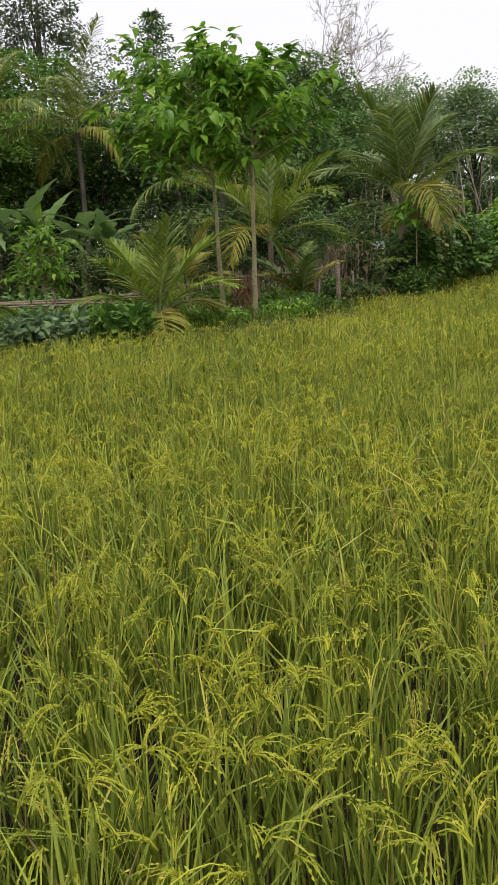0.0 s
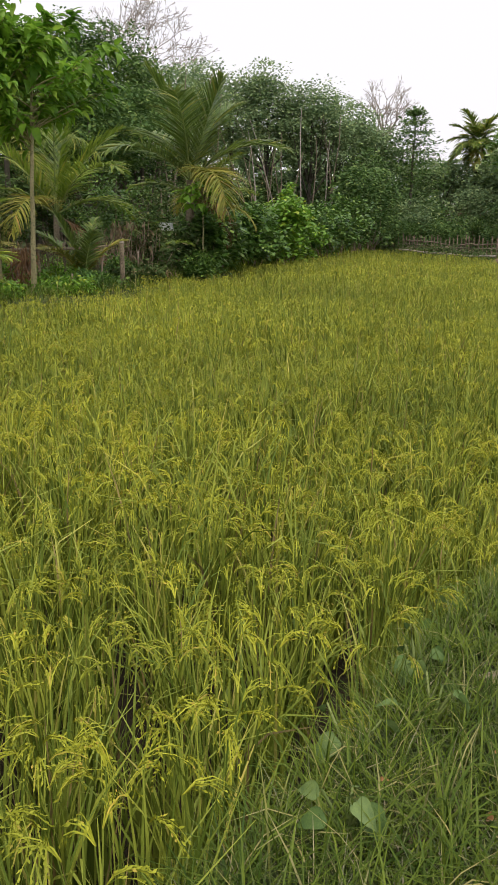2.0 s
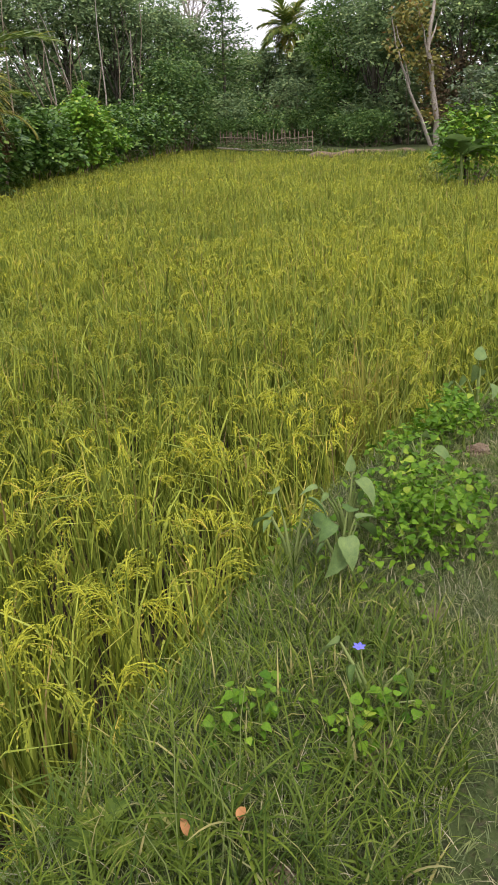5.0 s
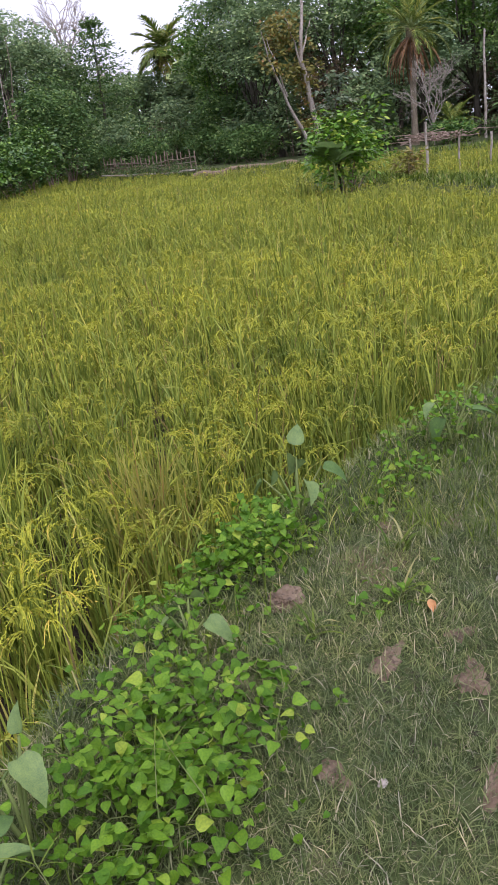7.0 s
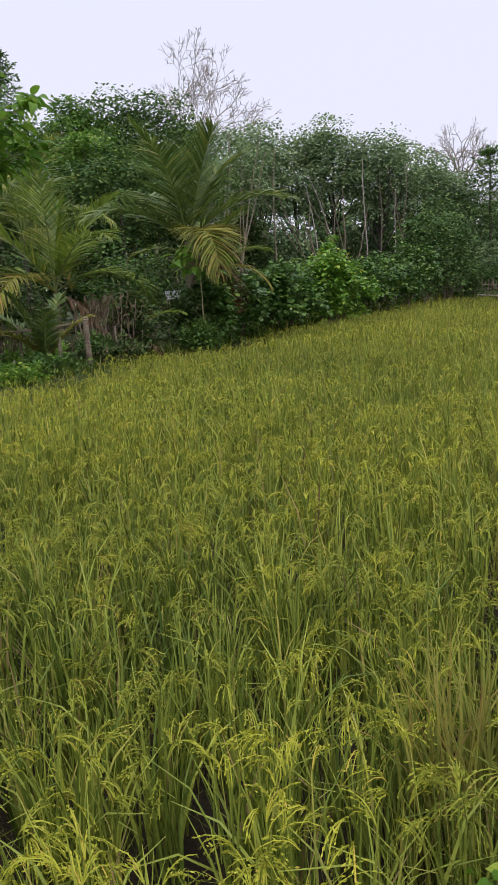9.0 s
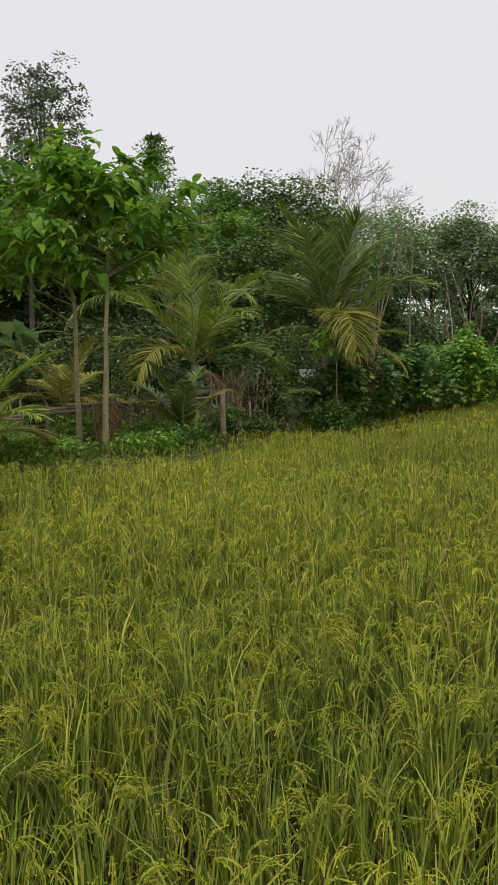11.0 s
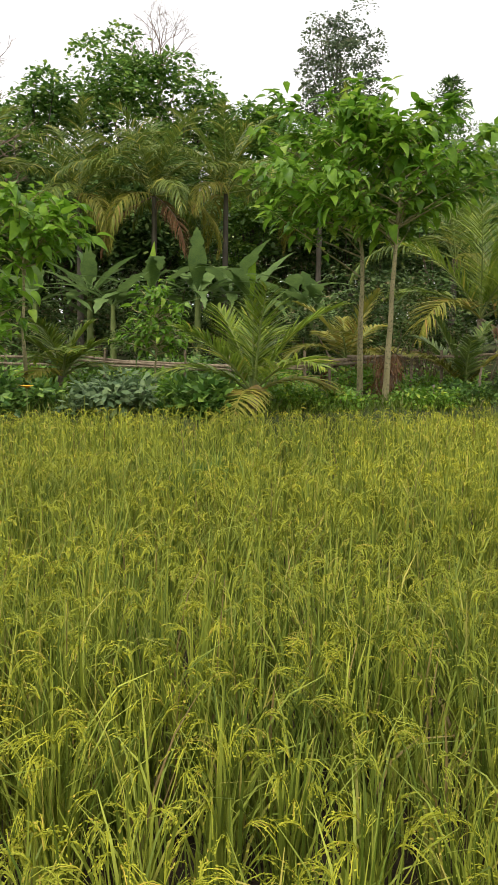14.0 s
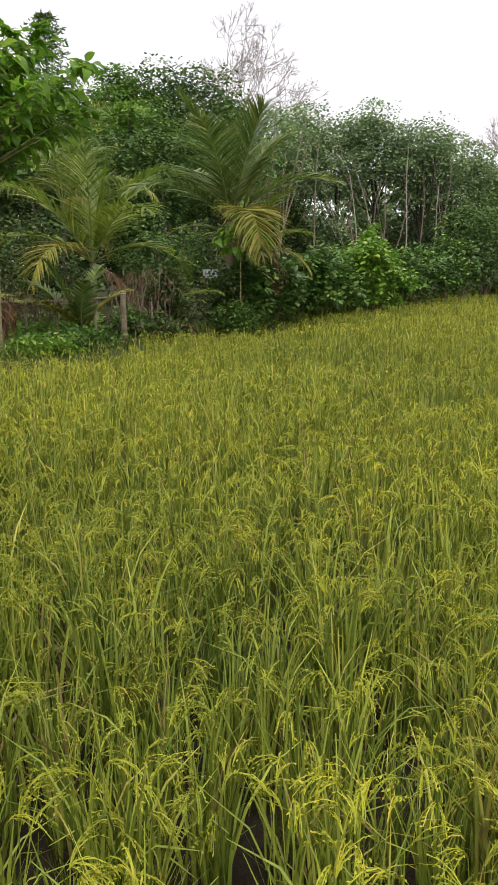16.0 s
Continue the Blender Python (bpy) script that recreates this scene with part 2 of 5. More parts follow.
def strips(p, az, el, length, width, bend, seg=4, shape=blade_shape, fold=0.0, twist=0.0, power=1.4):
    """Many curved ribbons at once: start, heading, rise, length, width, how far each bends down. fold > 0 gives a midrib."""
    p = np.asarray(p, float).reshape(-1, 3)
    n = len(p)
    az, el, length, width, bend, twist = (np.broadcast_to(np.asarray(a, float), (n,)) for a in (az, el, length, width, bend, twist))
    k = np.linspace(0, 1, seg + 1)
    km = (k[1:] + k[:-1]) / 2
    th = el[:, None] - bend[:, None] * km[None] ** power
    step = (length / seg)[:, None]
    d = np.stack([np.cos(th) * np.sin(az)[:, None], np.cos(th) * np.cos(az)[:, None], np.sin(th)], -1) * step[..., None]
    pos = np.concatenate([p[:, None], p[:, None] + np.cumsum(d, 1)], 1)
    thv = el[:, None] - bend[:, None] * k[None] ** power
    side = np.stack([np.cos(az), -np.sin(az), np.zeros(n)], -1)[:, None]
    nrm = np.stack([-np.sin(thv) * np.sin(az)[:, None], -np.sin(thv) * np.cos(az)[:, None], np.cos(thv)], -1)
    c, s = np.cos(twist)[:, None, None], np.sin(twist)[:, None, None]
    side, nrm = side * c + nrm * s, nrm * c - side * s
    half = (width / 2)[:, None, None] * shape(k)[None, :, None]
    if fold:
        rings = np.stack([pos - side * half + nrm * half * fold, pos, pos + side * half + nrm * half * fold], 2)
        w = 3
    else:
        rings = np.stack([pos - side * half, pos + side * half], 2)
        w = 2
    a = np.arange(n)[:, None, None] * (seg + 1) * w + np.arange(seg)[None, :, None] * w + np.arange(w - 1)[None, None]
    faces = np.stack([a, a + 1, a + w + 1, a + w], -1).reshape(-1, 4)
    return rings.reshape(-1, 3), faces


def diamonds(p, az, el, length, width, twist):
    """Plain small leaves, one four-cornered face each."""
    n = len(p)
    d = np.stack([np.cos(el) * np.sin(az), np.cos(el) * np.cos(az), np.sin(el)], -1) * length[:, None]
    side = np.stack([np.cos(az), -np.sin(az), np.zeros(n)], -1)
    up = np.cross(side, d / length[:, None])
    side = (side * np.cos(twist)[:, None] + up * np.sin(twist)[:, None]) * (width / 2)[:, None]
    v = np.stack([p, p + d * 0.45 - side, p + d, p + d * 0.5 + side], 1)
    return v.reshape(-1, 3), np.arange(4 * n).reshape(-1, 4)


def tube(points, radii, sides=6, cap=True):
    points = np.asarray(points, float)
    radii = np.broadcast_to(np.asarray(radii, float), (len(points),))
    t = np.gradient(points, axis=0)
    t /= np.linalg.norm(t, axis=1)[:, None] + 1e-9
    ref = np.where(np.abs(t[:, 2:3]) > 0.9, [[1.0, 0, 0]], [[0, 0, 1.0]])
    u = np.cross(t, ref)
    u /= np.linalg.norm(u, axis=1)[:, None] + 1e-9
    w = np.cross(t, u)
    a = np.linspace(0, 2 * np.pi, sides, endpoint=False)
    v = points[:, None] + (u[:, None] * np.cos(a)[None, :, None] + w[:, None] * np.sin(a)[None, :, None]) * radii[:, None, None]
    i, j = np.meshgrid(np.arange(len(points) - 1), np.arange(sides), indexing="ij")
    k = (j + 1) % sides
    f = np.stack([i * sides + j, i * sides + k, (i + 1) * sides + k, (i + 1) * sides + j], -1).reshape(-1, 4)
    return v.reshape(-1, 3), f


def wobble(a, b, n, amount):
    """A slightly crooked line from a to b."""
    a, b = np.asarray(a, float), np.asarray(b, float)
    k = np.linspace(0, 1, n)[:, None]
    off = np.cumsum(rng.normal(0, amount, (n, 3)), 0) * np.minimum(1, k * 3)
    return a + (b - a) * k + off - off[-1] * k


# ---- the lie of the land ----
NEAR_X = [-60, -1, 0, 1, 2.26, 2.8, 3.35, 4.5, 5.2, 6.2, 7.2, 8.2, 12, 20, 60]
NEAR_Y = [-12, 0.6, 1.15, 1.65, 2.28, 2.62, 2.9, 3.42, 3.78, 4.02, 4.08, 4.03, 4.3, 5.2, 9]
FAR_X = [-60, -5, -1, 0.9, 3, 4, 5.2, 7.5, 9.6, 13.3, 25.2, 46, 62]
FAR_Y = [15.0, 14.8, 14.6, 14.45, 14.6, 15.3, 15.9, 17.8, 20.6, 24.4, 39.0, 60, 78]
END_AZ = [-90, 30, 34, 38, 42, 46, 50, 60, 90]
END_D = [75, 78, 66, 57, 46, 40, 36, 34, 34]
DARK_WEEDS = ((3.15, 10.15), (3.28, 10.24), (3.04, 10.3))
FIELD_Z, BUND_Z, GARDEN_Z = -0.55, 0.0, 0.06


def near_edge(x):
    return np.interp(x, NEAR_X, NEAR_Y)


def far_edge(x):
    return np.interp(x, FAR_X, FAR_Y)


def bank_gap(x, y):
    """Distance from the low grass bank that crosses the paddy beside the lone bush."""
    ax, ay, bx, by = 16.5, 4.2, 24.5, 18.0
    t = np.clip(((x - ax) * (bx - ax) + (y - ay) * (by - ay)) / ((bx - ax) ** 2 + (by - ay) ** 2), 0, 1)
    return np.hypot(x - ax - t * (bx - ax), y - ay - t * (by - ay))


def margin(x, y):
    """Metres inside the paddy (negative: outside it)."""
    az = np.degrees(np.arctan2(x - 4.5, y - 2.5))
    end = np.interp(az, END_AZ, END_D) - np.hypot(x - 4.5, y - 2.5)
    m = np.minimum(np.minimum((y - near_edge(x)) * 0.9, (far_edge(x) - y) * 0.75), end)
    return np.minimum(m, bank_gap(x, y) - 0.9)


def height(x, y):
    m = margin(x, y)
    s = np.clip(m / 0.55 + 0.25, 0, 1)
    s = s * s * (3 - 2 * s)
    top = np.where(y > near_edge(x) + 2, GARDEN_Z, BUND_Z)
    top = top + 0.025 * np.sin(x * 2.3 + 0.7 * y) * np.cos(y * 3.1 - x) + 0.012 * np.sin(x * 9.1) * np.sin(y * 8.3)
    return top * (1 - s) + FIELD_Z * s


def build_ground():
    xs = np.concatenate([[-900, -400, -150, -80], np.arange(-50, -2, 2.0), np.arange(-2, 0.8, 0.4), np.arange(0.8, 9.5, 0.08), np.arange(9.5, 30, 0.6), np.arange(30, 80, 2.0), [90, 120, 200, 500, 1200]])
    ys = np.concatenate([[-900, -300, -80, -30, -12, -5, -2, -1], np.arange(-0.5, 5.2, 0.08), np.arange(5.2, 14, 0.8), np.arange(14, 26, 0.35), np.arange(26, 90, 1.6), [110, 160, 300, 700, 1500]])
    X, Y = np.meshgrid(xs, ys, indexing="ij")
    Z = height(X, Y)
    i, j = np.meshgrid(np.arange(len(xs) - 1), np.arange(len(ys) - 1), indexing="ij")
    w = len(ys)
    f = np.stack([i * w + j, (i + 1) * w + j, (i + 1) * w + j + 1, i * w + j + 1], -1).reshape(-1, 4)
    M["ground"] = ground_material()
    ob = part("ground", Buf().add(np.stack([X, Y, Z], -1).reshape(-1, 3), f), "ground", smooth=True)
    return tagged(ob, "muddy paddy floor with raised grassy earth banks", "ground", kind="structure")


build_ground()


# ---- rice ----
def hills(d0, d1, per_m2, box):
    """Planted spots between two distances from the footpath."""
    x0, x1, y0, y1 = box
    g = per_m2 ** -0.5
    x, y = (a.ravel() for a in np.meshgrid(np.arange(x0, x1, g), np.arange(y0, y1, g)))
    x, y = x + rng.normal(0, 0.2 * g, len(x)), y + rng.normal(0, 0.2 * g, len(y))
    t = np.clip(((x - 0.8) * 3.8 + (y - 0.8) * 1.7) / (3.8 ** 2 + 1.7 ** 2), 0, 1)
    d = np.hypot(x - 0.8 - 3.8 * t, y - 0.8 - 1.7 * t)
    az = np.degrees(np.arctan2(x - 4.5, y - 2.5))
    az0 = np.degrees(np.arctan2(x - 0.8, y - 0.8))
    keep = (d >= d0) & (d < d1) & (margin(x, y) > 0.02) & (((az > -34) & (az < 76)) | ((az0 > -10) & (az0 < 60)) | (d < 3))
    return x[keep], y[keep]


def rice_band(buf, d0, d1, per_m2, box, leaves, ears, seg, strands, grains, fat, ear_fat=1.0):
    x, y = hills(d0, d1, per_m2, box)
    n = len(x)
    tall = 0.05 * np.sin(x * 0.9 + 1.3 * np.sin(y * 0.7)) + 0.04 * np.sin(y * 1.7 - x * 0.6) + rng.normal(0, 0.06, n)
    # blades
    hi = np.repeat(np.arange(n), leaves)
    m = len(hi)
    edge = np.clip(1.2 - margin(x, y)[hi], 0, 1)
    spread = 0.036 * fat ** 0.5
    base = np.stack([x[hi] + rng.normal(0, spread, m), y[hi] + rng.normal(0, spread, m), FIELD_Z + rng.uniform(0.0, 0.24, m) * (1 - 0.6 * edge)], -1)
    az = rng.uniform(0, 2 * np.pi, m)
    flop = rng.random(m) ** 3.4
    length = rng.uniform(0.40, 0.69, m) + tall[hi] + 0.07 * flop
    v, f = strips(base, az, np.radians(rng.normal(83, 5, m)), length, rng.uniform(0.010, 0.018, m) * fat, np.radians(8 + 100 * flop), seg, twist=rng.normal(0, 0.5, m), power=2.2)
    dry = np.repeat(rng.random(m) < 0.03, seg)
    buf.add(v, f[~dry], 0)
    buf.f.append((f[dry] + buf.n - len(v), 2))
    # ears
    hi = np.repeat(np.arange(n), ears)
    hi = hi[rng.random(len(hi)) < 0.8]
    m = len(hi)
    az = rng.uniform(0, 2 * np.pi, m)
    stem = rng.uniform(0.58, 0.74, m) + tall[hi]
    p0 = np.stack([x[hi] + rng.normal(0, spread, m), y[hi] + rng.normal(0, spread, m), np.full(m, FIELD_Z)], -1)
    lean = np.radians(rng.uniform(1, 9, m))
    top = p0 + np.stack([np.sin(lean) * np.sin(az), np.sin(lean) * np.cos(az), np.cos(lean)], -1) * stem[:, None]
    low = p0 + (top - p0) * 0.55
    el = np.pi / 2 - lean
    v, f = strips(low, az, el, stem * 0.45, 0.0035 * fat, 0.02, 1, shape=lambda k: np.ones_like(k))
    buf.add(v, f, 0)
    # each ear is a few strands arching over side by side, set closely with grains
    top, az, el = (np.repeat(q, strands, 0) for q in (top, az, el))
    m = len(top)
    az = az + rng.normal(0, 0.22, m)
    curl = np.radians(rng.uniform(115, 172, m))
    L = rng.uniform(0.09, 0.17, m)
    sg = max(3, seg)
    v, f = strips(top, az, el + rng.normal(0, 0.06, m), L, 0.0030 * fat ** 1.3 * ear_fat, curl, sg, shape=lambda k: 1.1 - 0.4 * k, power=0.7, twist=rng.normal(0, 0.6, m))
    buf.add(v, f, 1)
    rings = v.reshape(m, sg + 1, 2, 3).mean(2)
    k = 0.2 + 0.8 * (np.arange(grains) + 0.5) / grains
    kk = np.clip(k[None] + rng.normal(0, 0.03, (m, grains)), 0.02, 0.99) * sg
    i0 = np.minimum(kk.astype(int), sg - 1)
    fr = (kk - i0)[..., None]
    r = np.arange(m)[:, None]
    gp = rings[r, i0] * (1 - fr) + rings[r, i0 + 1] * fr
    tang = rings[r, i0 + 1] - rings[r, i0]
    tang /= np.linalg.norm(tang, axis=-1, keepdims=True)
    gaz = (np.arctan2(tang[..., 0], tang[..., 1]) + rng.normal(0, 0.48, gp.shape[:2])).ravel()
    gel = (np.arcsin(np.clip(tang[..., 2], -1, 1)) + rng.normal(-0.05, 0.36, gp.shape[:2])).ravel()
    gl = rng.uniform(0.010, 0.016, len(gaz)) * fat ** 0.7
    buf.add(*diamonds(gp.reshape(-1, 3), gaz, gel, gl, rng.uniform(0.0045, 0.0065, len(gaz)) * fat, rng.uniform(-1.5, 1.5, len(gaz))), 1)


rice = Buf()
rice_band(rice, 0.0, 4.2, 19, (-2.5, 10, 0.6, 7.5), 40, 8, 4, 5, 9, 1.0, 1.1)
rice_band(rice, 4.2, 8.5, 16, (-5, 14, 3, 12), 26, 9, 3, 4, 6, 1.15, 1.25)
rice_band(rice, 8.5, 18, 12, (-9, 23, 3, 21), 17, 9, 2, 2, 2, 1.5, 1.4)
rice_band(rice, 18, 36, 6, (5, 42, 3, 42), 11, 10, 2, 1, 2, 2.4, 1.5)
rice_band(rice, 36, 80, 3, (12, 62, 3, 75), 8, 4, 1, 1, 1, 5.0)
tagged(part("rice_crop", rice, ["rice_leaf", "rice_ear", "rice_dry"]), "dense ripening rice plants with drooping yellow-green ears", "rice crop", kind="stuff")


def crop_clump(x, y, n, h, mat, label, name, spread=0.07):
    """A clump that stands out from the crop."""
    t = thing(name, x, y, FIELD_Z, label, "rice plant" if name == "yellow_rice" else "weed", "clumps standing in the crop")
    p = np.concatenate([rng.normal(0, spread, (n, 2)), np.zeros((n, 1))], 1)
    part("blade_clump", Buf().add(*strips(p, rng.uniform(0, 6.28, n), np.radians(rng.normal(83, 5, n)), rng.uniform(0.75, 1.05, n) * h, rng.uniform(0.009, 0.017, n), np.radians(6 + 80 * rng.random(n) ** 2), 5, power=2.0)), mat, t)["kind"] = "stuff"


for x, y in ((6.10, 4.42), (6.20, 4.48), (6.02, 4.38), (6.13, 4.32)):
    crop_clump(x, y, 30, 0.9, "palm_yellow", "yellowing rice plant among the green ones", "yellow_rice")
for x, y in DARK_WEEDS:
    crop_clump(x, y, 70, 0.85, "shrub", "dark green grassy weed rising out of the rice", "field_weed", 0.12)


# ---- plants: makers ----
def cards(centres, count, spread, size, squash=0.8, seg=2, shape=leaf_shape, fold=0.0, rise=(0.15, 0.5), slim=0.7):
    """Leaves scattered about many centres."""
    c = np.repeat(np.asarray(centres, float), count, 0)
    n = len(c)
    s = np.repeat(np.broadcast_to(np.asarray(spread, float), (len(centres),)), count)
    d = rng.normal(0, 1, (n, 3))
    d /= np.linalg.norm(d, axis=1)[:, None]
    d *= (rng.random(n) ** 0.45)[:, None]
    d[:, 2] *= squash
    p = c + d * s[:, None]
    az = np.arctan2(d[:, 0], d[:, 1]) + rng.normal(0, 0.9, n)
    el = rng.normal(rise[0], rise[1], n) + 0.5 * d[:, 2]
    L = size * rng.uniform(0.65, 1.3, n)
    if not fold:
        return diamonds(p, az, el - 0.25, L, L * slim * rng.uniform(0.8, 1.2, n), rng.normal(0, 0.6, n))
    return strips(p, az, el, L, L * slim * rng.uniform(0.8, 1.2, n), rng.uniform(0.2, 1.1, n), seg, shape, fold, rng.normal(0, 0.5, n))


def domes(centres, spread, per, size, slim=0.7, rise=0.0, flat=0.62):
    """Leaves set on the upper skin of many flattened domes, so that each bough has a lit top and a dark hollow below."""
    c = np.repeat(np.asarray(centres, float), per, 0)
    n = len(c)
    r = np.repeat(np.broadcast_to(np.asarray(spread, float), (len(centres),)), per)
    d = rng.normal(0, 1, (n, 3))
    d[:, 2] = np.where(d[:, 2] < -0.35, -d[:, 2], d[:, 2])
    d /= np.linalg.norm(d, axis=1)[:, None]
    k = 0.62 + 0.42 * rng.random(n) ** 0.6
    a = np.arctan2(d[:, 0], d[:, 1])
    k *= 1 + 0.20 * np.sin(3 * a + np.repeat(rng.uniform(0, 6.3, len(centres)), per)) + 0.12 * np.sin(7 * a + 5 * d[:, 2])
    p = c + d * (r * k)[:, None] * [1, 1, flat]
    az = a + rng.normal(0, 0.7, n)
    el = rise + 0.35 * d[:, 2] - 0.45 * np.hypot(d[:, 0], d[:, 1]) + rng.normal(0, 0.35, n)
    L = size * rng.uniform(0.6, 1.35, n)
    return diamonds(p, az, el, L, L * slim * rng.uniform(0.8, 1.2, n), rng.normal(0, 0.4, n))


def crown_points(n, radius, squash, z, hollow=0.35, low=-0.75, lobes=5):
    """Clump centres in a lobed, uneven crown round the height z."""
    out = []
    ph = rng.uniform(0, 6.28, 3)
    while len(out) < n:
        d = rng.normal(0, 1, 3)
        d /= np.linalg.norm(d)
        if d[2] < low:
            continue
        a = math.atan2(d[0], d[1])
        r = 0.78 + 0.12 * math.sin(lobes * a + ph[0]) * math.cos(2.2 * d[2] + ph[1]) + 0.08 * math.sin(3 * a + 4 * d[2] + ph[2])
        r *= (hollow + (1 - hollow) * rng.random()) ** 0.6
        out.append((d[0] * r * radius, d[1] * r * radius, z + d[2] * r * radius * squash))
    return np.array(out)


def tree(x, y, h, radius, leaf_mat, label, name="tree", crown_h=None, clumps=60, per=45, leaf=0.35, spread=None, bark="bark_dark", girth=None, limbs=9, lean=(0, 0), group="woodland trees", slim=0.7, category="tree", squash=0.55, base=None):
    """A tapered trunk with limbs, and a crown of many leaves in uneven clumps."""
    z0 = GARDEN_Z - 0.1 if base is None else base
    t = thing(name, x, y, z0, label, category, group)
    ch = crown_h or h * 0.45
    zc = h - ch * 0.5
    pts = crown_points(clumps, radius, ch * 0.5 / radius, zc, lobes=int(rng.integers(3, 7)))
    pts[:, 0] += lean[0] * pts[:, 2] / h
    pts[:, 1] += lean[1] * pts[:, 2] / h
    g = girth or h * 0.014 + 0.03
    top = np.array([lean[0] * 0.85, lean[1] * 0.85, h - ch * 0.35])
    line = wobble((0, 0, 0), top, 9, h * 0.006)
    b = Buf().add(*tube(line, np.linspace(g, g * 0.3, 9) * np.r_[1.35, np.ones(8)], 7))
    part("trunk", b, bark, t, smooth=True)
    for i in rng.permutation(len(pts))[:limbs]:
        k = float(np.clip((pts[i][2] - ch * 0.45) / top[2], 0.3, 0.93)) * 8
        a = line[int(k)]
        mid = (a + pts[i]) / 2 + np.array([0, 0, -0.05 * h * rng.random()])
        lb = Buf().add(*tube([a, mid + rng.normal(0, 0.02 * h, 3), pts[i]], [g * 0.42, g * 0.25, g * 0.08], 5))
        part("limb", lb, bark, t, smooth=True)
    sp = spread or radius * 0.34
    part("crown", Buf().add(*domes(pts, sp * rng.uniform(0.6, 1.35, len(pts)), per, leaf, slim)), leaf_mat, t)
    return t


def bare_tree(x, y, h, radius, label, fork=0.5, twigs=5, girth=0.22, mat="bark_pale", fine=0.008):
    """A leafless tree: limbs that fork again and again into fine twigs."""
    t = thing("bare_tree", x, y, GARDEN_Z - 0.1, label, "tree", "bare trees")
    z1 = h * fork
    line = wobble((0, 0, 0), (rng.normal(0, 0.2), 0, z1), 7, h * 0.005)
    part("trunk", Buf().add(*tube(line, np.linspace(girth, girth * 0.6, 7), 6)), mat, t, smooth=True)
    tw = Buf()

    def grow(p, d, length, r, depth, buf):
        e = p + d * length
        m = (p + e) / 2 + rng.normal(0, length * 0.06, 3)
        r = max(r, fine)
        buf.add(*tube([p, m, e], [r, r * 0.85, r * 0.72], 5 if depth > 3 else 3))
        if depth == 0:
            return
        for _ in range(3 if depth in (1, 2, 4) else 2):
            nd = d + rng.normal(0, 0.46, 3) + np.array([0, 0, 0.04])
            nd /= np.linalg.norm(nd)
            grow(m + (e - m) * rng.uniform(0.5, 1.0), nd, length * rng.uniform(0.6, 0.82), r * 0.64, depth - 1, buf if depth > 4 else tw)

    reach = (h - z1) / 2.75
    for i in range(7):
        az = i * 0.9 + rng.normal(0, 0.2)
        w = (0.35 + 0.65 * (i % 3) / 2) * radius / (h - z1) * 0.9
        d = np.array([math.sin(az) * w, math.cos(az) * w, 1.0])
        limb = Buf()
        grow(line[-1 - (i % 3)], d / np.linalg.norm(d), reach * rng.uniform(0.8, 1.1), girth * 0.5, twigs, limb)
        part("limb", limb, mat, t, smooth=True)
    part("twig_net", tw, mat, t)["kind"] = "stuff"
    return t


def frond_buf(L, az, el, bend, pairs=34, leaflet=0.55, width=0.035, hang=0.5, open_angle=1.02, rachis=0.018):
    """One feather leaf: a bent midrib with two rows of leaflets."""
    seg = 12
    v, f = strips([(0, 0, 0)], az, el, L, 0.001, bend, seg, shape=lambda k: np.ones_like(k), power=1.5)
    line = v.reshape(seg + 1, 2, 3).mean(1)
    b = Buf().add(*tube(line, np.linspace(rachis * 1.6, rachis * 0.25, seg + 1), 4), mat=1)
    pairs = int(pairs * 1.65)
    width = width * 1.1
    leaflet = leaflet * 1.12
    k = np.linspace(0.14, 0.985, pairs)
    kk = k * seg
    i0 = np.minimum(kk.astype(int), seg - 1)
    fr = (kk - i0)[:, None]
    p = line[i0] * (1 - fr) + line[i0 + 1] * fr
    tan = line[i0 + 1] - line[i0]
    tan /= np.linalg.norm(tan, axis=1)[:, None]
    side = np.array([math.cos(az), -math.sin(az), 0.0])
    up = np.cross(side[None], tan)
    up *= np.where(up[:, 2:3] < 0, -1, 1)
    for sgn in (-1, 1):
        o = open_angle * (1.0 - 0.45 * k)[:, None] + rng.normal(0, 0.06, (pairs, 1))
        d = side * sgn * np.sin(o) + tan * np.cos(o) + up * rng.uniform(0.05, 0.3, (pairs, 1))
        d /= np.linalg.norm(d, axis=1)[:, None]
        L_l = leaflet * np.clip(np.sin(np.pi * (0.16 + 0.80 * k)) ** 0.7, 0.15, 1) * rng.uniform(0.85, 1.1, pairs)
        laz, lel = np.arctan2(d[:, 0], d[:, 1]), np.arcsin(np.clip(d[:, 2], -1, 1))
        b.add(*strips(p, laz, lel, L_l, width * rng.uniform(0.8, 1.15, pairs), hang * rng.uniform(0.6, 1.4, pairs), 3, shape=lambda q: np.minimum(1, 0.5 + 3 * q) * np.clip(1.03 - q, 0, 1) ** 0.7, twist=rng.normal(0, 0.35, pairs), power=1.2))
    return b


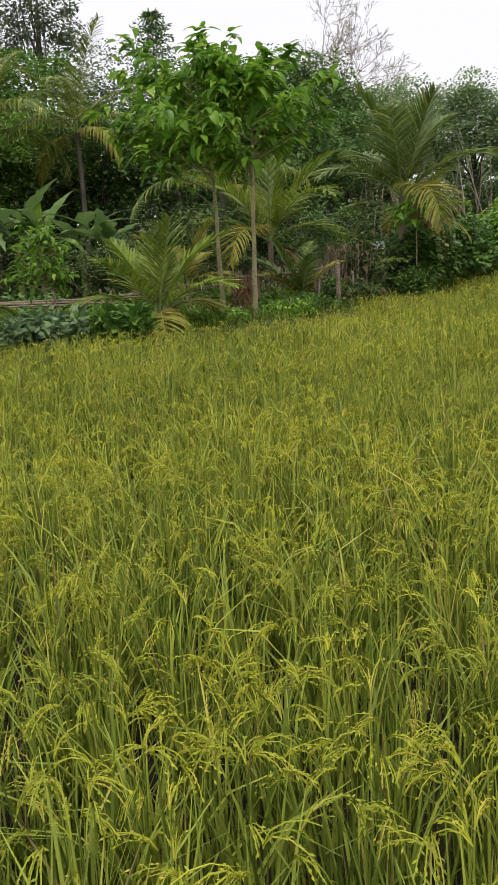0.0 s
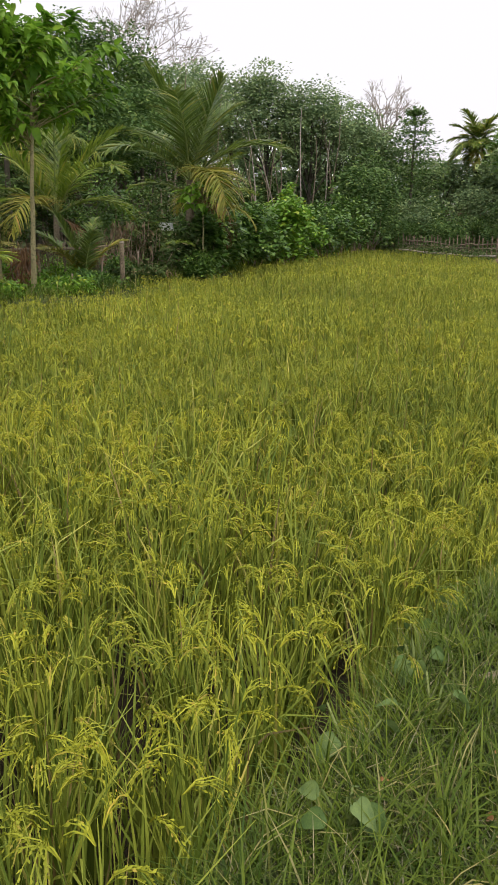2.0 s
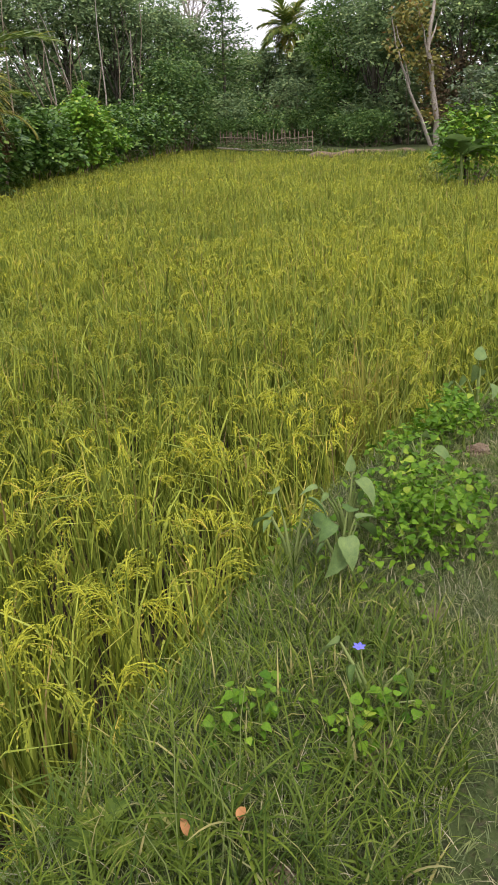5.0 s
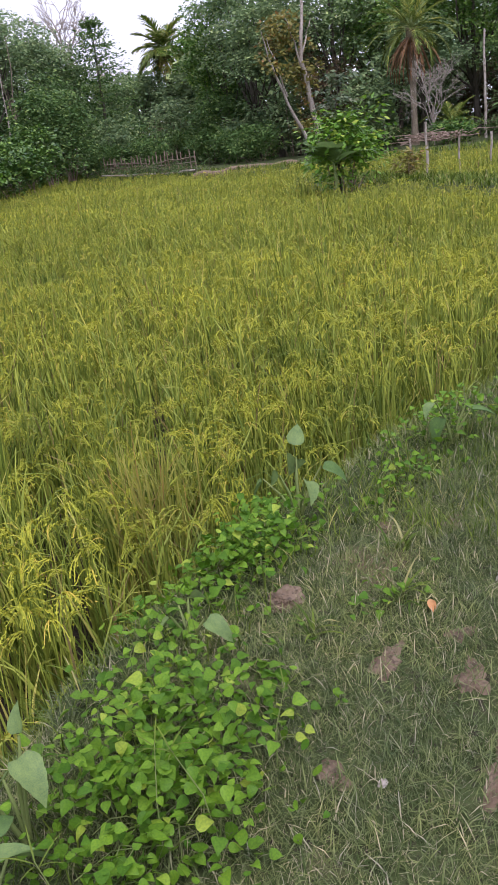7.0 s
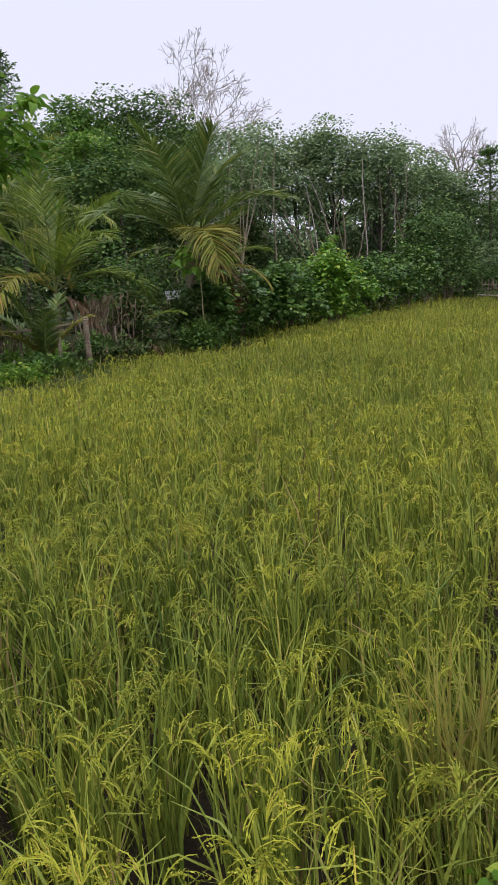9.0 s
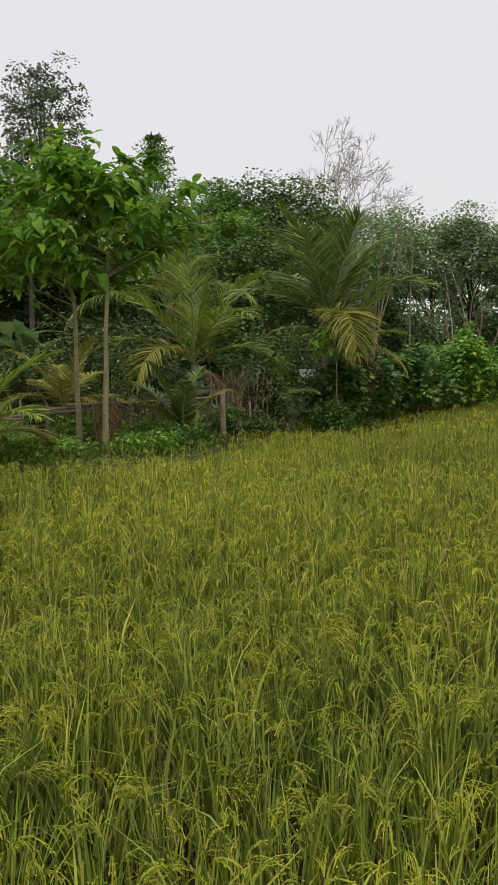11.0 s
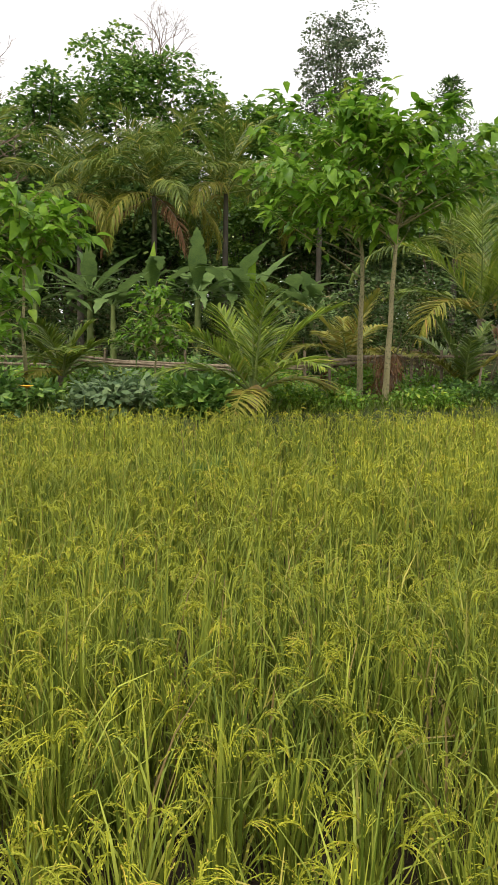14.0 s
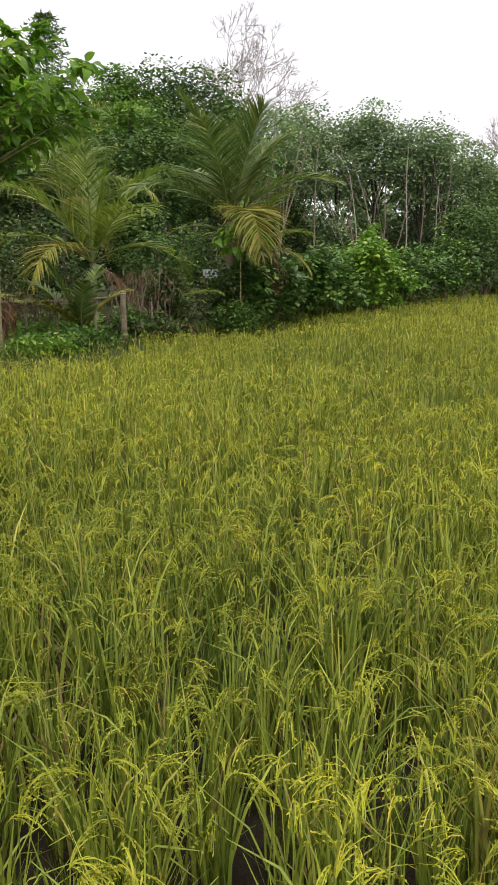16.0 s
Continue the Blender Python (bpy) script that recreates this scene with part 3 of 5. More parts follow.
def palm(x, y, trunk_h, L, fronds, label, name="coconut_palm", z=None, mat="palm_green", low_mat="palm_yellow", girth=0.10, el=(80, 15), bend=(35, 95), leaflet=0.55, pairs=34, width=0.035, hang=0.5, lean=(0, 0), dead=0, group="", bark="bark", seed_az=0.0, low_from=0.78):
    z0 = GARDEN_Z - 0.05 if z is None else z
    t = thing(name, x, y, z0, label, "palm tree", group)
    top = np.array([lean[0], lean[1], trunk_h])
    line = np.linspace((0, 0, 0), top, 8)
    line[:, 0] += 0.06 * trunk_h * np.sin(np.linspace(0, 3.1, 8)) * (1 if lean[0] else 0)
    r = np.linspace(girth * 1.3, girth * 0.85, 8)
    part("trunk", Buf().add(*tube(line, r, 8)), bark, t, smooth=True)
    for i in range(fronds):
        k = (i + 0.5) / fronds
        az = seed_az + i * 2.399 + rng.normal(0, 0.15)
        e = np.radians(el[0] + (el[1] - el[0]) * k + rng.normal(0, 4))
        bd = np.radians(bend[0] + (bend[1] - bend[0]) * k + rng.normal(0, 6))
        b = frond_buf(L * rng.uniform(0.85, 1.08) * (0.75 if i == 0 else 1), az, e, bd, pairs, leaflet, width, hang * (0.5 + k))
        m = low_mat if k > low_from else mat
        fr = part("frond", b, [m, "green_stem" if k < low_from else "palm_yellow"], t, "yellowing frond" if k > low_from else "")
        fr.location = top
    for i in range(dead):
        az = seed_az + 1.0 + i * 2.1
        b = frond_buf(L * 0.75, az, np.radians(-25), np.radians(60), pairs - 6, leaflet * 0.8, width, 1.2)
        fr = part("frond", b, ["palm_dry", "twig"], t, "dead brown hanging frond")
        fr.location = top
    return t


def banana(x, y, h, leaves, label, new_leaf=False, spread=1.0, z=None, seed_az=0.0):
    t = thing("banana_plant", x, y, GARDEN_Z - 0.05 if z is None else z, label, "banana plant", "banana plants")
    st = h * 0.58
    part("stem", Buf().add(*tube([(0, 0, 0), (0.02, 0, st * 0.5), (0, 0.02, st)], np.array([0.036, 0.03, 0.02]) * h, 8)), "green_stem", t, smooth=True)
    for i in range(leaves + 2):
        az = seed_az + i * 2.399 + rng.normal(0, 0.2)
        e = np.radians(rng.uniform(12, 62))
        L = h * rng.uniform(0.60, 0.86) * spread
        jag = 1 + 0.2 * rng.normal(0, 1, 19)
        sh = lambda k, j=jag: np.where(k < 0.16, 0.07, np.clip(np.sin(np.pi * np.clip((k - 0.12) / 0.9, 0, 1) ** 0.8), 0.05, 1) * j[(k * 18).astype(int)])
        b = Buf().add(*strips([(0, 0, 0)], az, e, L, rng.uniform(0.44, 0.60) * spread, np.radians(rng.uniform(30, 80)), 18, sh, 0.12, power=1.1))
        lf = part("leaf", b, "banana", t)
        lf.location = (0, 0, st * 0.97)
    if new_leaf:
        sh = lambda k: np.clip(np.sin(np.pi * np.clip(k * 0.96 + 0.02, 0, 1) ** 0.8), 0.06, 1)
        b = Buf().add(*strips([(0, 0, 0)], 0.25 + seed_az * 0.3, np.radians(88), h * 0.46, 0.40 * spread, np.radians(9), 8, sh, 0.22))
        lf = part("leaf", b, "banana_new", t, "upright unrolling yellow-green leaf")
        lf.location = (0, 0, st * 0.97)
    return t


def bush(x, y, h, w, mat, label, depth=None, leaf=0.09, clumps=40, per=40, name="shrub", group="", stems=7, z=None, slim=0.5, spread=0.2, loose=False):
    z0 = GARDEN_Z - 0.05 if z is None else z
    t = thing(name, x, y, z0, label, "shrub", group)
    d = depth or w
    u = rng.normal(0, 1, (clumps, 3))
    u /= np.linalg.norm(u, axis=1)[:, None]
    r = rng.uniform(0.45, 1.0, clumps) * (0.85 + 0.2 * np.sin(3 * np.arctan2(u[:, 0], u[:, 1]) + rng.uniform(0, 6)))
    pts = np.stack([u[:, 0] * r * w / 2, u[:, 1] * r * d / 2, h * 0.5 + u[:, 2] * r * h * 0.5], -1)
    for i in range(stems):
        e = pts[rng.integers(0, clumps)]
        s = Buf().add(*tube(wobble((e[0] * 0.4, e[1] * 0.4, 0), e, 5, 0.02 * h), np.linspace(0.008 + 0.008 * h, 0.004, 5), 4))
        part("stem", s, "twig", t)
    sp = spread * max(h, w * 0.5) * rng.uniform(0.7, 1.3, clumps)
    part("foliage", Buf().add(*(cards(pts, per, sp, leaf, slim=slim) if loose else domes(pts, sp, per, leaf, slim, flat=0.8))), mat, t)
    return t


# ---- garden edge ----
def leaf_mesh(name, L, W, bend, mat, shape=leaf_shape, fold=0.28, seg=5, stalk=0.12):
    b = Buf().add(*strips([(0, stalk * 0.9, 0.0)], 0.0, 0.15, L, W, bend, seg, shape, fold))
    b.add(*tube([(0, 0, -0.01), (0, stalk * 0.5, 0.012), (0, stalk, 0.0)], [0.02 * W, 0.02 * W, 0.012 * W], 4))
    return b.mesh(name, [mat], True)


TEAK = [leaf_mesh("leaf", L, W, bd, "teak_leaf", heart_shape) for L, W, bd in ((0.29, 0.15, 0.5), (0.34, 0.17, 0.9), (0.25, 0.13, 0.7), (0.31, 0.155, 1.3))]


def teak(x, y, h, trunk_h, radius, label, leaves=300, extra=700, lean=(0, 0), girth=0.06, off=(0.0, 0.0), big=1.0):
    """A young broad-leaved tree: a straight bare pole with a wide crown of large drooping leaves."""
    t = thing("young_tree", x, y, GARDEN_Z - 0.05, label, "tree", "young broad-leaved trees")
    top = np.array([lean[0], lean[1], h * 0.86])
    line = wobble((0, 0, 0), top, 10, 0.012)
    line[:, :2] += np.clip((np.linspace(0, 1, 10) - 0.5) / 0.5, 0, 1)[:, None] ** 1.4 * (np.array(off) - lean) * 0.85
    part("trunk", Buf().add(*tube(line, np.linspace(girth, girth * 0.25, 10) * np.r_[1.2, np.ones(9)], 8)), "teak_bark", t, smooth=True)
    zc = (h + trunk_h) / 2
    pts = crown_points(46, radius * 1.15, (h - trunk_h) * 0.5 / radius, zc, 0.5, -0.75)
    pts[:, 2] = np.maximum(pts[:, 2], trunk_h + 0.22 * (np.hypot(pts[:, 0], pts[:, 1]) / radius) ** 2)
    pts[:, :2] += np.array(off)
    tips = []
    for p in pts:
        k = np.clip((p[2] - 0.5 * np.hypot(p[0], p[1])) / top[2], trunk_h / h * 0.92, 0.95) * 9
        a = line[int(k)] + (line[min(9, int(k) + 1)] - line[int(k)]) * (k - int(k))
        br = wobble(a, p, 6, 0.03)
        part("branch", Buf().add(*tube(br, np.linspace(0.018, 0.006, 6), 4)), "teak_bark", t, smooth=True)
        tips += [br[2], br[3], br[4], br[5], br[5]]
    tips = np.array(tips)
    for i in range(leaves):
        p = tips[rng.integers(0, len(tips))] + rng.normal(0, 0.10, 3)
        az = math.atan2(p[0] - off[0], p[1] - off[1]) + rng.normal(0, 0.8)
        ob = new("leaf", TEAK[i % 4])
        ob.parent = t
        s = rng.uniform(0.72, 1.25) * big
        ob.matrix_basis = Matrix.Translation(p) @ Euler((rng.normal(-0.45, 0.4), rng.normal(0, 0.35), -az)).to_matrix().to_4x4() @ Matrix.Diagonal((s, s, s, 1))
    c = tips[rng.integers(0, len(tips), extra)] * np.array([0.93, 0.93, 1]) + rng.normal(0, 0.07, (extra, 3))
    L = rng.uniform(0.2, 0.34, extra) * big
    az = np.arctan2(c[:, 0], c[:, 1]) + rng.normal(0, 0.9, extra)
    part("inner_leaves", Buf().add(*strips(c, az, rng.normal(0.05, 0.4, extra), L, L * 0.48, rng.uniform(0.4, 1.1, extra), 3, heart_shape, 0.25)), "teak_crown", t)["kind"] = "stuff"
    return t


teak(4.86, 18.5, 5.85, 3.0, 2.2, "slender young tree with a pale bare pole and large green leaves", 400, 1450, lean=(-0.02, -0.1), off=(-0.62, -0.3))
teak(5.28, 17.4, 5.6, 2.95, 2.1, "young tree with a leaning pale trunk and broad drooping leaves", 400, 1450, lean=(0.14, -0.1), off=(0.18, -0.1))
teak(-1.05, 16.5, 3.95, 2.35, 1.3, "small broad-leaved tree with bright large leaves beside the fence", 240, 420, girth=0.045)
teak(-1.3, 15.2, 2.55, 0.9, 0.9, "leafy broad-leaved sapling at the edge of the garden", 90, 160, girth=0.03)
teak(1.1, 17.4, 2.25, 0.75, 0.75, "thin leafy sapling in front of the banana plants", 170, 380, girth=0.022, big=0.62)
teak(11.2, 21.95, 2.85, 1.95, 0.65, "sapling with a tuft of bright broad leaves above the hedge", 60, 40, girth=0.025)

# young palms
palm(3.05, 16.0, 0.35, 2.0, 10, "young coconut palm with spreading green and yellowing fronds", el=(90, 16), bend=(8, 100), leaflet=0.62, width=0.040, group="young coconut palms", girth=0.09, seed_az=0.5)
palm(8.35, 26.5, 1.75, 3.5, 10, "young coconut palm with arching fronds behind the posts", el=(90, 22), bend=(8, 112), leaflet=1.0, width=0.052, group="young coconut palms", girth=0.10, seed_az=1.2, dead=1, low_from=0.9)
palm(6.95, 19.4, 0.2, 1.65, 7, "small coconut palm with upright dark fronds", mat="palm_deep", el=(84, 52), bend=(20, 70), leaflet=0.42, width=0.042, group="young coconut palms", girth=0.07, seed_az=2.2)
palm(4.6, 21.6, 0.7, 1.75, 11, "yellowish young palm behind the bamboo rails", mat="palm_yellow", el=(82, 5), bend=(30, 95), leaflet=0.45, width=0.042, group="young coconut palms", dead=3, girth=0.09)
palm(-0.6, 17.1, 0.5, 1.45, 11, "young palm with drooping yellow-green fronds by the rails", el=(82, 10), bend=(40, 100), leaflet=0.42, width=0.042, group="young coconut palms", seed_az=0.9)
palm(11.3, 23.0, 2.75, 3.2, 10, "coconut palm with a full head of long green fronds", mat="palm_deep", el=(90, 18), bend=(8, 105), leaflet=1.05, width=0.05, pairs=44, group="young coconut palms", girth=0.13, seed_az=0.3, dead=1)
palm(12.3, 24.5, 2.1, 2.3, 9, "dark young coconut palm half hidden in the hedge", el=(80, 8), bend=(30, 95), leaflet=0.55, group="young coconut palms", seed_az=2.0)
palm(9.3, 21.3, 0.6, 1.3, 6, "small drooping palm beside the yellow post", el=(80, 35), bend=(40, 90), leaflet=0.38, width=0.03, group="young coconut palms", seed_az=1.0, dead=1)

# bananas
for x, y, h, n, nl, sa in ((-2.2, 31.0, 4.2, 9, True, 0.2), (1.3, 31.0, 3.95, 8, True, 1.0), (-4.6, 31.5, 4.1, 10, False, 0.4), (-3.4, 30.3, 3.6, 9, False, 2.1), (-0.5, 30.6, 4.1, 10, False, 0.0), (0.5, 31.8, 4.0, 9, False, 0.8), (2.7, 31.2, 3.7, 9, False, 1.5), (-6.2, 30.4, 3.6, 8, False, 2.6), (3.6, 30.4, 3.2, 8, False, 0.6)):
    banana(x, y, h, n, "banana plant with broad arching leaves and a fresh upright one" if nl else "banana plant with broad tattered arching leaves", nl, seed_az=sa)


# fence of bamboo poles along the garden
def bamboo_fence():
    t = thing("bamboo_fence", 2.7, 19.3, GARDEN_Z, "weathered bamboo rails tied to short wooden posts", "fence")
    o = np.array([2.7, 19.3, GARDEN_Z])
    for x, top in ((-2.6, 0.9), (-1.2, 0.85), (-0.42, 0.91), (1.27, 0.95), (2.5, 0.8), (3.74, 0.98), (4.25, 0.9), (5.9, 1.04), (6.46, 1.05)):
        p = wobble((x + rng.normal(0, 0.02), 19.25, -0.1), (x, 19.25, top), 5, 0.008) - o
        part("post", Buf().add(*tube(p, np.linspace(0.035, 0.028, 5), 7)), "bamboo", t, smooth=True)
    for a, b in (((-3.5, 0.74), (1.7, 0.60)), ((-3.0, 0.60), (2.0, 0.56)), ((-1.3, 0.80), (2.9, 0.50)), ((0.6, 0.64), (4.4, 0.66)), ((1.6, 0.58), (5.1, 0.84)), ((3.2, 0.62), (6.4, 0.93)), ((4.0, 0.78), (7.2, 0.95)), ((4.6, 0.88), (7.3, 0.90)), ((5.2, 0.84), (7.6, 1.0)), ((0.0, 0.68), (3.8, 0.60))):
        y = 19.32 + rng.normal(0, 0.05)
        p = wobble((a[0], y, a[1]), (b[0], y + rng.normal(0, 0.05), b[1]), 9, 0.012) - o
        part("rail", Buf().add(*tube(p, np.linspace(0.036, 0.024, 9), 6)), "bamboo", t, smooth=True)


bamboo_fence()


def post(x, y, h, r, mat, label, lean=(0, 0), cut=True, z=None):
    t = thing("wooden_post", x, y, FIELD_Z + 0.5 if z is None else z, label, "post", "posts along the garden")
    p = wobble((0, 0, -0.15), (lean[0], lean[1], h), 7, 0.006)
    part("pole", Buf().add(*tube(p, np.linspace(r * 1.1, r * 0.95, 7), 8)), mat, t, smooth=True)
    c = Buf().add(*tube([p[-1] - [0, 0, 0.03], p[-1] + [0.0, 0, 0.012]], [r * 1.02, r * 0.8], 8))
    part("cut_end", c, "bark_pale", t)


post(7.75, 19.0, 1.15, 0.06, "bamboo", "short upright bamboo stump at the field edge")
post(9.62, 21.15, 1.3, 0.095, "bamboo_yellow", "leaning yellow-green palm stump at the field edge", lean=(-0.2, 0.05))
for x, y, h in ((8.6, 20.1, 0.9), (9.3, 21.2, 1.0), (11.9, 23.6, 1.1), (7.1, 18.6, 0.8), (6.2, 17.7, 0.5), (2.3, 18.9, 0.9)):
    post(x, y, h, 0.022, "twig", "thin grey stick standing in the undergrowth", lean=(rng.normal(0, 0.06), 0))

# rusty white sheet seen among the palms
sheet = thing("metal_sheet", 11.4, 25.0, 1.35, "pale corrugated metal sheet leaning among the palms", "metal sheet")
xs = np.linspace(-0.24, 0.24, 29)
v = np.concatenate([np.stack([xs, 0.02 * np.cos(xs * 90) + dy, np.full(29, dz)], -1) for dy, dz in ((0, 0), (0.1, 0.24))])
part("panel", Buf().add(v, [(i, i + 1, i + 30, i + 29) for i in range(28)]), "sheet_metal", sheet)
for sx in (-0.2, 0.2):
    part("prop", Buf().add(*tube([(sx, 0.05, -1.4), (sx, 0.03, 0.05)], 0.02, 5)), "twig", sheet)

# low plants along the edge of the field
for x, y, h, w, mat, lab, lf in (
    (0.9, 15.2, 0.75, 1.8, "shrub_grey", "low grey-green leafy weeds at the field edge", 0.15),
    (-0.7, 15.3, 0.7, 1.8, "shrub", "low green weeds under the saplings", 0.13),
    (-2.6, 15.4, 0.8, 2.0, "shrub", "low green weeds along the paddy", 0.13),
    (2.35, 15.15, 0.8, 1.3, "shrub", "dark glossy-leaved shrub below the young palm", 0.17),
    (1.7, 16.4, 0.55, 1.9, "shrub_bright", "bright green ground plants by the rails", 0.10),
    (-0.5, 17.4, 0.5, 2.2, "shrub_bright", "bright green ground plants behind the weeds", 0.10),
    (3.5, 16.9, 0.45, 1.6, "shrub_bright", "bright low growth under the palm", 0.09),
    (4.4, 16.9, 0.4, 1.8, "shrub_bright", "fresh green low growth at the foot of the young trees", 0.08),
    (5.9, 17.6, 0.45, 1.6, "shrub_bright", "fresh green low growth beside the trunks", 0.08),
    (6.8, 18.5, 0.55, 1.4, "shrub", "green weeds at the foot of the small palm", 0.09),
    (8.3, 19.9, 0.8, 1.6, "undergrowth", "tangled dark growth behind the stump", 0.09),
    (8.9, 21.9, 0.8, 1.4, "undergrowth", "tangled dark growth by the yellow stump", 0.09),
    (11.0, 21.75, 1.1, 1.1, "shrub", "low green weeds at the foot of the hedge sapling", 0.09),
    (10.9, 22.5, 2.1, 1.5, "undergrowth", "dark tall growth in front of the palm trunk", 0.11),
    (11.9, 23.3, 2.2, 1.6, "shrub", "tall dark green growth beside the palm", 0.11),
    (12.0, 24.0, 1.1, 2.2, "shrub", "dark green weeds at the hedge foot", 0.10),
    (3.1, 18.2, 0.55, 2.6, "shrub_bright", "bright green ground cover below the rails", 0.10),
    (0.6, 18.3, 0.55, 2.6, "shrub_bright", "bright green ground cover below the rails", 0.10),
    (-1.9, 18.3, 0.6, 2.6, "shrub_bright", "bright green ground cover below the rails", 0.10),
    (6.3, 19.2, 0.55, 2.0, "shrub_bright", "bright green ground cover below the rails", 0.09),
    (8.1, 20.2, 0.9, 1.2, "shrub", "green weeds growing through the dry stems", 0.10),
    (9.1, 21.3, 0.7, 1.0, "shrub", "green weeds beside the yellow stump", 0.10),
    (9.12, 20.75, 2.15, 0.55, "undergrowth", "tall dull green weeds at the field edge", 0.12),
    (5.0, 20.7, 0.75, 2.4, "shrub_bright", "green ground cover behind the rails", 0.10),
    (6.8, 21.2, 0.8, 2.2, "shrub_bright", "green ground cover behind the small palm", 0.10),
    (3.0, 20.6, 0.75, 2.2, "shrub_bright", "green ground cover behind the rails", 0.10),
    (0.9, 20.6, 0.9, 2.4, "shrub", "leafy green growth under the bananas", 0.12),
    (-1.3, 20.3, 0.9, 2.4, "shrub", "leafy green growth behind the fence", 0.12),
    (-3.4, 19.6, 1.1, 2.4, "shrub", "leafy green growth behind the fence", 0.12),
):
    bush(x, y, h * 0.82, w, mat, lab, leaf=lf * 1.1, clumps=46, per=46, stems=5, name="weeds", group="weeds along the paddy", spread=0.24, loose=True)
# bushes behind the bananas and the young trees
for x, y, h, w, mat, lab in (
    (5.2, 25.0, 3.0, 3.4, "undergrowth", "tall dark bush with fine leaves behind the young trees"),
    (7.2, 29.5, 3.2, 3.6, "undergrowth", "tall dark bush behind the palms"),
    (3.4, 27.0, 2.0, 3.2, "undergrowth", "dark leafy bush in front of the bananas"),
    (10.8, 28.6, 3.4, 3.8, "shrub", "dense green bush behind the palms"),
    (13.0, 28.6, 3.3, 3.6, "undergrowth", "dense dark bush behind the hedge"),
    (-1.2, 27.4, 1.5, 3.6, "undergrowth", "dark leafy bush in front of the bananas"),
    (-4.8, 26.6, 1.7, 3.6, "undergrowth", "dark leafy bush in front of the bananas"),
    (-6.2, 21.6, 2.4, 3.0, "shrub", "leafy bush by the garden fence"),
):
    bush(x, y, h, w, mat, lab, leaf=0.13, clumps=64, per=80, stems=12, spread=0.15, group="bushes behind the garden")
# hedge overgrown with climbers, running away along the paddy
for x, y, h, w, mat, lab in (
    (11.6, 22.9, 1.9, 1.5, "shrub", "bush draped with dark climbing vines"),
    (13.3, 25.5, 2.3, 2.4, "shrub", "hedge bush covered by dark green vines"),
    (15.2, 27.2, 2.2, 2.6, "shrub", "dense hedge bush covered by climbing vines"),
    (17.0, 29.2, 2.3, 2.6, "shrub", "dense hedge bush covered by climbing vines"),
    (19.2, 31.0, 2.9, 2.3, "shrub_bright", "bright yellow-green bush in the hedge"),
    (21.2, 33.6, 2.5, 2.8, "shrub_bright", "light green bush in the hedge"),
    (23.9, 36.2, 2.7, 3.2, "shrub", "green bush with large leaves in the hedge"),
    (27.2, 39.8, 3.0, 3.4, "shrub", "dark green bush in the hedge"),
    (31.0, 43.6, 3.4, 3.8, "shrub", "tall dark green bush in the hedge"),
    (35.5, 48.3, 6.4, 4.0, "wood_dark", "tall dark bush near the end of the hedge"),
    (40.0, 53.0, 7.4, 4.6, "wood_dark", "tall dark bush at the end of the hedge"),
    (44.0, 58.5, 6.0, 4.6, "wood_dark", "dark bush at the far corner of the paddy"),
):
    bush(x, y, h, w, mat, lab, leaf=0.11 + 0.0022 * y, clumps=70, per=64, stems=8, spread=0.16, slim=0.75, group="hedge bushes", name="hedge_bush")
for x, y, h in ((20.0, 31.9, 3.6), (19.6, 31.5, 3.3)):
    tree(x, y, h, 0.35, "shrub_bright", "thin upright sapling with yellow-green leaves", "sapling", crown_h=1.6, clumps=14, per=22, leaf=0.16, girth=0.03, limbs=4, group="saplings in the hedge")


# heap of dry stems between the stumps
def tangle(x, y, w, h, n, label, mat="palm_dry", name="dry_vines"):
    t = thing(name, x, y, GARDEN_Z - 0.1, label, "dry vines")
    b = Buf()
    for _ in range(n):
        a = np.array([rng.normal(0, w * 0.3), rng.normal(0, 0.3), 0])
        e = a + np.array([rng.normal(0, w * 0.25), rng.normal(0, 0.25), h * rng.uniform(0.5, 1.05)])
        b.add(*tube(wobble(a, e, 6, 0.05), np.linspace(0.012, 0.006, 6), 3))
    part("stem_mass", b, "twig", t)["kind"] = "stuff"
    c = np.stack([rng.normal(0, w * 0.3, 60), rng.normal(0, 0.25, 60), rng.uniform(0.3, h, 60)], -1)
    part("dead_leaf_mass", Buf().add(*cards(c, 8, 0.15, 0.22, slim=0.14, rise=(-0.9, 0.4))), mat, t)["kind"] = "stuff"


tangle(8.55, 20.6, 1.1, 1.6, 46, "tangle of dry brown stems and dead leaves", "wood_rust")
tangle(9.2, 22.4, 0.9, 1.6, 30, "tangle of dry brown stems beside the yellow stump", "wood_rust")
tangle(5.35, 18.6, 0.35, 1.0, 14, "withered brown stems at the foot of the trunk")
tangle(6.2, 20.6, 1.2, 1.1, 22, "heap of reddish dry stems on the rails", "wood_rust")

# dry drooping fan under the young palm
fan = thing("dry_palm_leaf", 3.15, 15.5, 0.55, "withered straw-coloured palm leaf hanging to the ground", "palm leaf")
n = 22
part("leaf_fan", Buf().add(*strips(np.zeros((n, 3)), np.linspace(-2.2, 2.2, n) + math.pi, np.radians(-20), rng.uniform(0.26, 0.42, n), 0.03, 0.9, 4)), "rice_dry", fan)
part("stalk", Buf().add(*tube([(0, 0.02, -0.6), (0, 0.1, -0.2), (0, 0, 0)], 0.015, 5)), "twig", fan)

